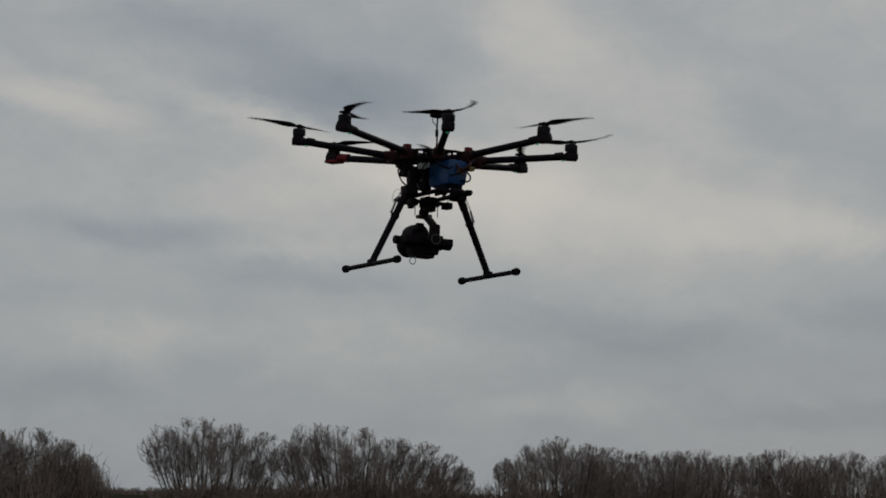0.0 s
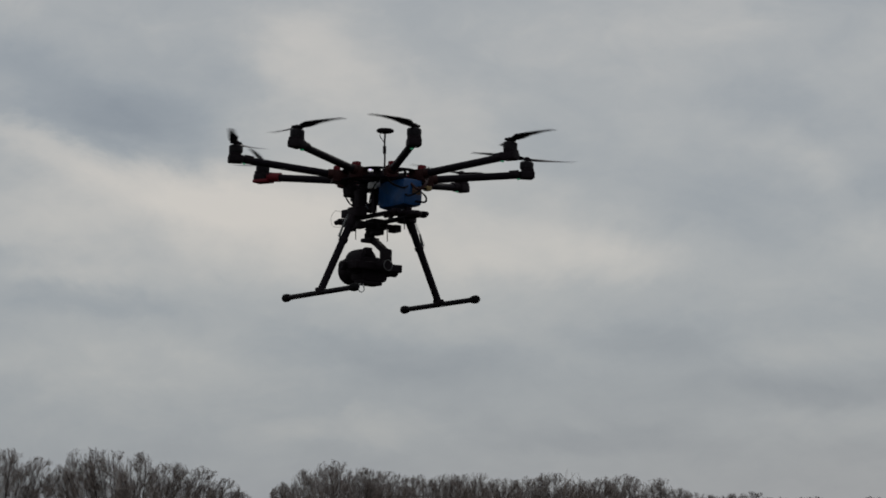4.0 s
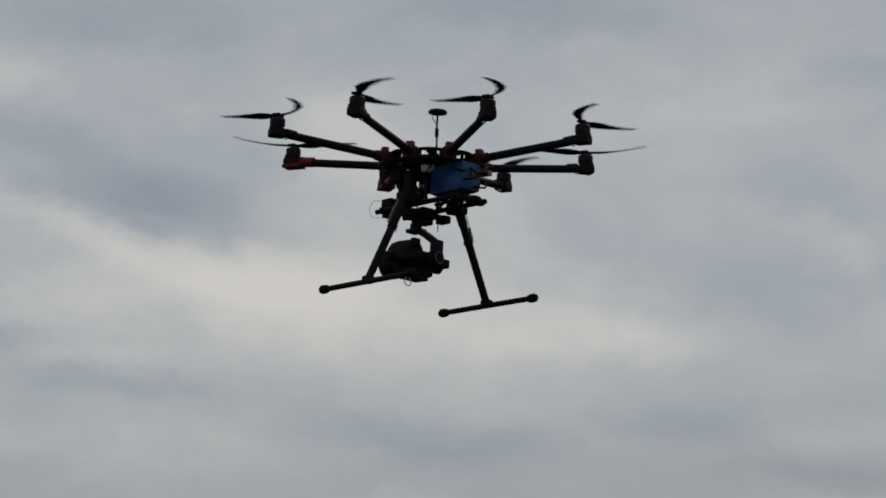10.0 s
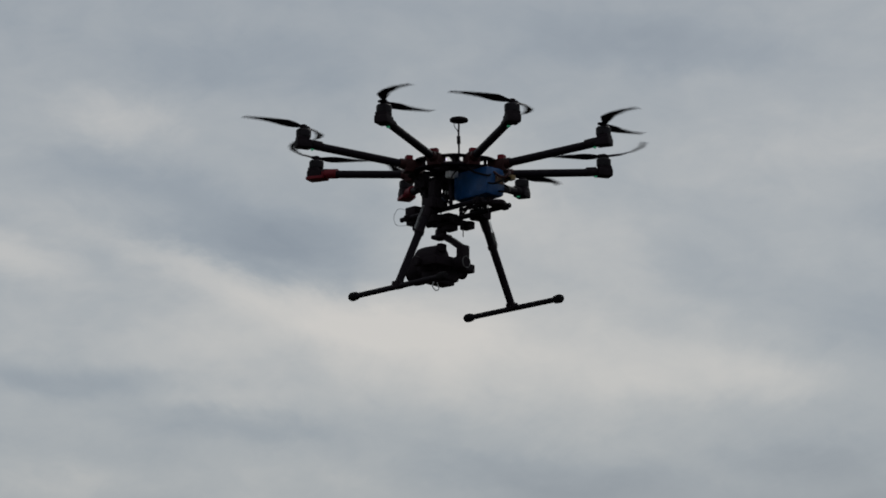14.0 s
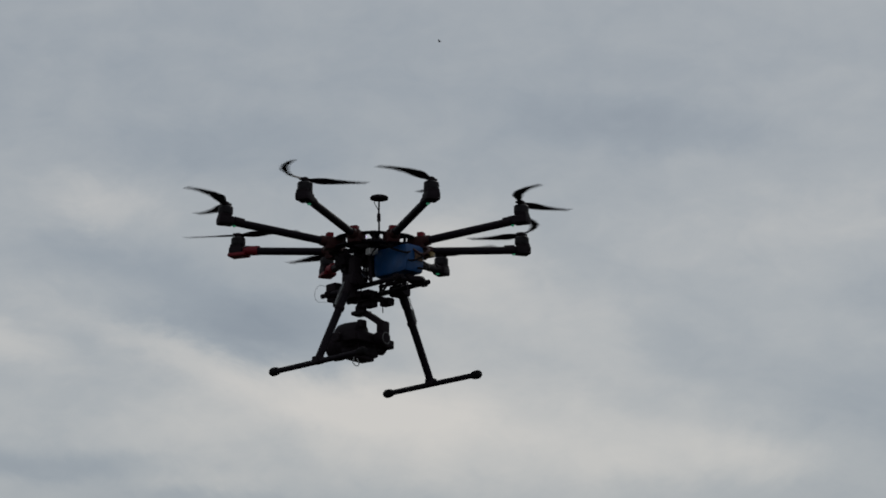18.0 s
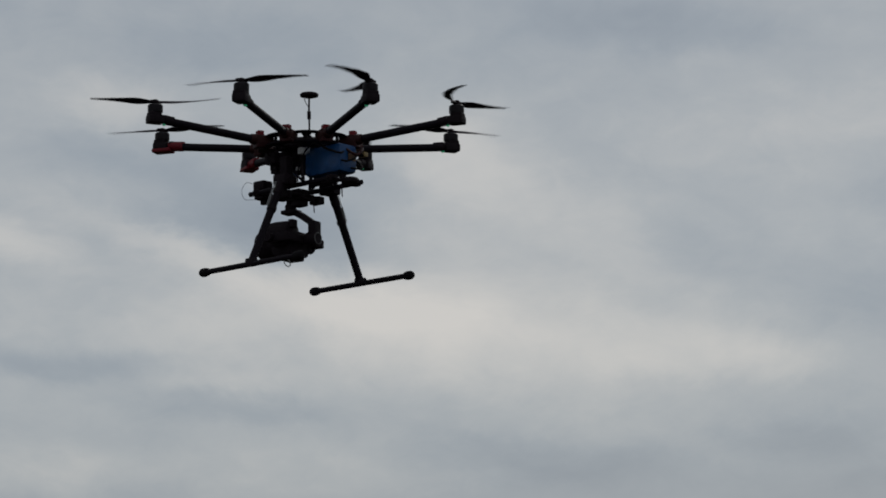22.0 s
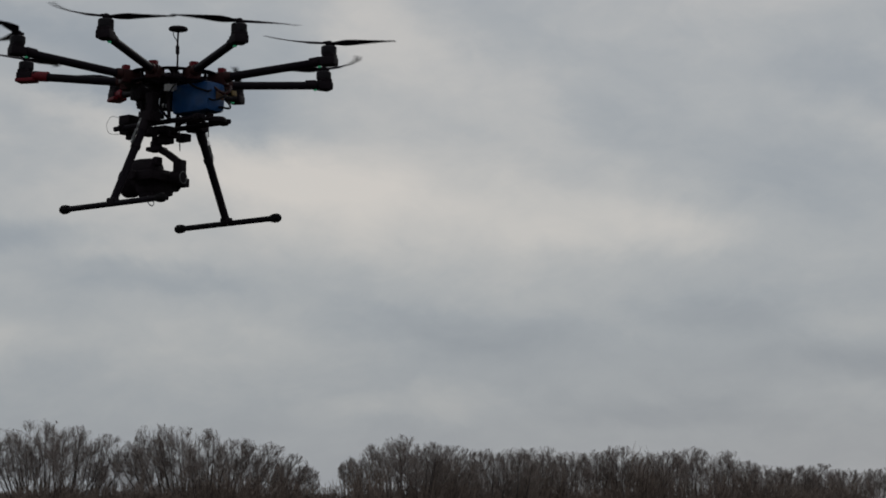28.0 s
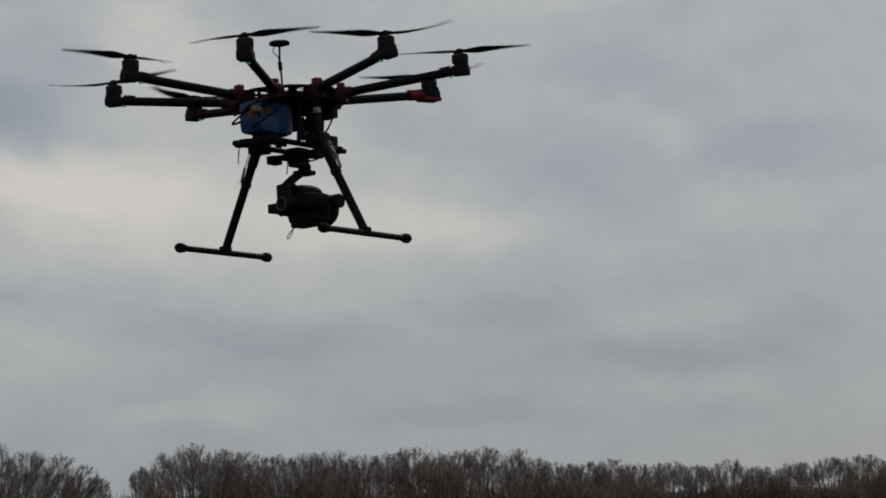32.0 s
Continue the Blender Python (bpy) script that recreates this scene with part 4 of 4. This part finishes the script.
SHAFT_C_SECOND = [(0, 126, -8), (1, 132, -8), (2, 129, -8), (5, 114, 0), (9, 104, 8), (10, -46, -32), (11, -50, -56), (12, -67, -72), (13, 122, 0), (14, -60, -64), (18, -100, -72), (19, 132, -8), (20, -18, 16), (21, 26, 40), (22, -19, 24), (23, 112, 0), (24, 146, -16), (25, 124, -8), (28, 108, 0), (29, -17, -32), (30, -12, -64), (31, 26, -48), (32, 35, -48)]
SHAFT_D_FIRST = [(0, -76, 32), (1, -119, 40), (2, -68, 16), (5, -113, 48), (6, -117, 48), (7, -163, 64), (8, -84, 32), (9, -79, 24), (10, -151, 64), (11, -134, 64), (12, -83, 24), (13, -50, 16), (14, -130, 64), (15, -50, 16), (18, -149, 72), (19, -169, 72), (20, -90, 32), (21, -85, 32), (22, -164, 72), (23, -20, -8), (24, -63, 24), (25, -98, 40), (28, -56, 16), (29, -69, 40), (30, -21, 48), (31, 31, 24), (32, 23, 24)]
SHAFT_D_SECOND = [(0, 96, -16), (1, 43, -24), (2, 105, -8), (5, 49, -24), (6, 45, -24), (7, 2, -16), (8, 81, -32), (9, 79, -48), (10, 4, -24), (11, 17, -32), (12, 79, -48), (13, 123, 16), (14, 21, -32), (15, 123, 16), (18, 6, -24), (19, -7, -16), (20, 65, -40), (21, 73, -40), (22, -5, -8), (23, 174, 72), (24, 106, -32), (25, 57, -40), (28, 127, 32), (29, 92, -32), (30, 140, -32), (31, -157, -24), (32, -172, -32)]
SHAFT_E_FIRST = [(0, 116, 0), (1, 160, -24), (2, 164, -24), (5, -125, -64), (6, -103, -64), (7, -115, -72), (8, -104, -72), (9, 163, -24), (10, 100, 8), (11, -114, -80), (12, 170, -32), (13, -122, -72), (14, 171, -32), (15, 92, 16), (18, -169, -48), (19, 115, 8), (20, 142, -16), (21, -136, -64), (22, -154, -48), (23, 106, 0), (24, 120, 0), (25, 150, -24), (28, 146, -24), (29, -167, -24), (30, -134, -16), (31, -106, -24), (32, -107, -24)]
SHAFT_E_SECOND = [(0, -68, -48), (1, -15, 16), (2, -2, 32), (5, 73, 16), (6, 92, 16), (7, 80, 16), (8, 91, 16), (9, 2, 56), (10, -98, -80), (11, 94, 16), (12, 15, 48), (13, 84, 24), (14, 10, 56), (15, -110, -80), (18, 37, 48), (19, -73, -80), (20, -38, -32), (21, 73, 24), (22, 55, 32), (23, -85, -80), (24, -70, -72), (25, -22, 24), (28, -29, 24), (29, 24, 24), (30, 53, -16), (31, 81, 0), (32, 84, 24)]
SHAFT_F_FIRST = [(0, -109, 40), (1, -60, 16), (2, -14, -8), (5, -127, 56), (6, -135, 56), (7, -126, 48), (8, -145, 64), (9, -36, 0), (10, -123, 56), (11, -139, 72), (12, -62, 16), (13, -126, 64), (14, -138, 72), (15, -27, 0), (18, -18, -8), (19, -108, 48), (20, -23, -8), (21, -134, 64), (22, -62, 24), (23, -75, 24), (24, -67, 24), (25, -142, 72), (28, -44, 8), (29, -91, 56), (30, -112, 56), (31, -118, 40)]
SHAFT_F_SECOND = [(0, 53, -24), (1, 113, 0), (2, -180, 56), (5, 34, -24), (6, 26, -24), (7, 32, -32), (8, 13, -24), (9, 154, 72), (10, 28, -40), (11, 9, -32), (12, 114, -16), (13, 25, -32), (14, 13, -24), (15, 160, 72), (18, 180, 80), (19, 46, -48), (20, 165, 80), (21, 17, -24), (22, 113, -24), (23, 91, -32), (24, 99, -40), (25, 12, -32), (28, 143, 56), (29, 70, -32), (30, 63, 0), (31, 65, 8)]
SHAFT_G_FIRST = [(0, -169, -32), (1, -173, -32), (2, -169, -40), (5, 146, -16), (6, 86, 16), (7, 169, -32), (8, -169, -48), (9, -132, -72), (10, 112, 0), (11, 151, -24), (12, 145, -16), (13, 157, -16), (14, 175, -32), (15, 168, -32), (18, -144, -56), (19, 175, -32), (20, -126, -72), (21, 159, -24), (22, 140, -16), (23, -152, -56), (24, -112, -72), (25, 159, -24), (28, -142, -64), (29, -121, -48)]
SHAFT_G_SECOND = [(0, 22, 24), (1, 21, 24), (2, 29, 32), (5, -27, -8), (6, -109, -56), (7, 3, 24), (8, 33, 32), (9, 77, 24), (10, -79, -80), (11, -18, 48), (12, -24, 32), (13, -9, 32), (14, 17, 48), (15, 3, 40), (18, 65, 32), (19, 14, 48), (20, 76, 32), (21, -7, 32), (22, -33, -24), (23, 53, 24), (24, 90, 16), (25, -10, 40), (28, 60, 24), (29, 78, 24)]
SHAFT_H_FIRST = [(8, -10, -8), (9, 160, 64), (10, 133, 40), (11, -172, 72), (12, 165, 72), (13, -16, -8), (14, 176, 72), (15, 132, 32), (18, 117, -8), (19, 144, 40), (20, 158, 64), (21, 164, 56), (22, 113, -16), (23, 153, 56), (25, 168, 64)]
SHAFT_H_SECOND = [(8, -179, 64), (9, -30, 0), (10, -50, 8), (11, -10, -16), (12, -26, -8), (13, 178, 72), (14, -18, -8), (15, -48, 16), (18, -56, 16), (19, -42, 8), (20, -26, 0), (21, -26, 0), (22, -62, 24), (23, -34, 0), (25, -23, -8)]
SHAFTS = [
    (SHAFT_A_FIRST, SHAFT_A_SECOND), (SHAFT_B_FIRST, SHAFT_B_SECOND), (SHAFT_C_FIRST, SHAFT_C_SECOND), (SHAFT_D_FIRST, SHAFT_D_SECOND),
    (SHAFT_E_FIRST, SHAFT_E_SECOND), (SHAFT_F_FIRST, SHAFT_F_SECOND), (SHAFT_G_FIRST, SHAFT_G_SECOND), (SHAFT_H_FIRST, SHAFT_H_SECOND),
]

GIMBAL_TURN = [(0, 0), (5, 4), (13, 7), (21, 9), (28, 9), (28.5, 14), (28.9, 18), (29.3, 16), (29.7, 9), (30, 1), (30.5, -7), (32, -8)]
BIRD_ROWS = [  # seconds, x, y, z
    (0, 18.36, 321.77, 82.25),
    (17.5, -1.83, 320.23, 81.29),
    (18, -4.44, 319.99, 82.15),
    (18.5, -6.88, 319.84, 82.55),
    (32, -27.07, 318.30, 95.59),
]


def blade_rows(i, k, hand):
    """For each frame the blade's angle and bend: a fast even spin that meets the angles fitted to the camera's view on
    the way.
    """
    fitted_rows = SHAFTS[i][k]
    keys = [(frame(t) - 1, a) for t, a, _ in fitted_rows]
    angle, out = keys[0][1] - hand * 74 * keys[0][0], {}
    at = 0
    for f, target in [*keys, (960, None)]:
        n = f - at
        if n > 0:
            turn = hand * 74 * n
            if target is not None:
                turn += (target - angle - turn + 180) % 360 - 180
            for j in range(n):
                out[at + j] = angle + turn * j / n
            angle, at = angle + turn, f
    out[960] = angle
    bends = np.interp(range(961), [f for f, _ in keys], [b for _, _, b in fitted_rows])
    return [(f, a, bends[f]) for f, a in sorted(out.items())]


def spin(i, k, hand, pieces):
    """Key the pieces of one blade: each is turned a little further than the one before it."""
    rows = [[] for _ in pieces]
    for f, a, bend in blade_rows(i, k, hand):
        m = pose(0, 0, 0, 0, 0, a) @ Matrix.Translation((BLADE_ROOT, 0, 0))
        joint = Matrix.Translation((BLADE_STEP, 0, 0)) @ pose(0, 0, 0, 0, 0, bend / 3)
        for r in rows:
            r.append((f / FPS, m))
            m = m @ joint
    for piece, r in zip(pieces, rows):
        walk(piece, r)


def motions():
    walk(bird, [(t, pose(x, y, z, 0, 0, 160)) for t, x, y, z in BIRD_ROWS])
    walk(copter, [(t, pose(x, y, z, rx, ry, rz)) for t, x, y, z, rx, ry, rz in FLIGHT_ROWS])
    walk(steady_mount, [(t, pose(0, 0.073, 0.006, 0, 0, a)) for t, a in GIMBAL_TURN])
    for blade in BLADES:
        spin(*blade)


motions()
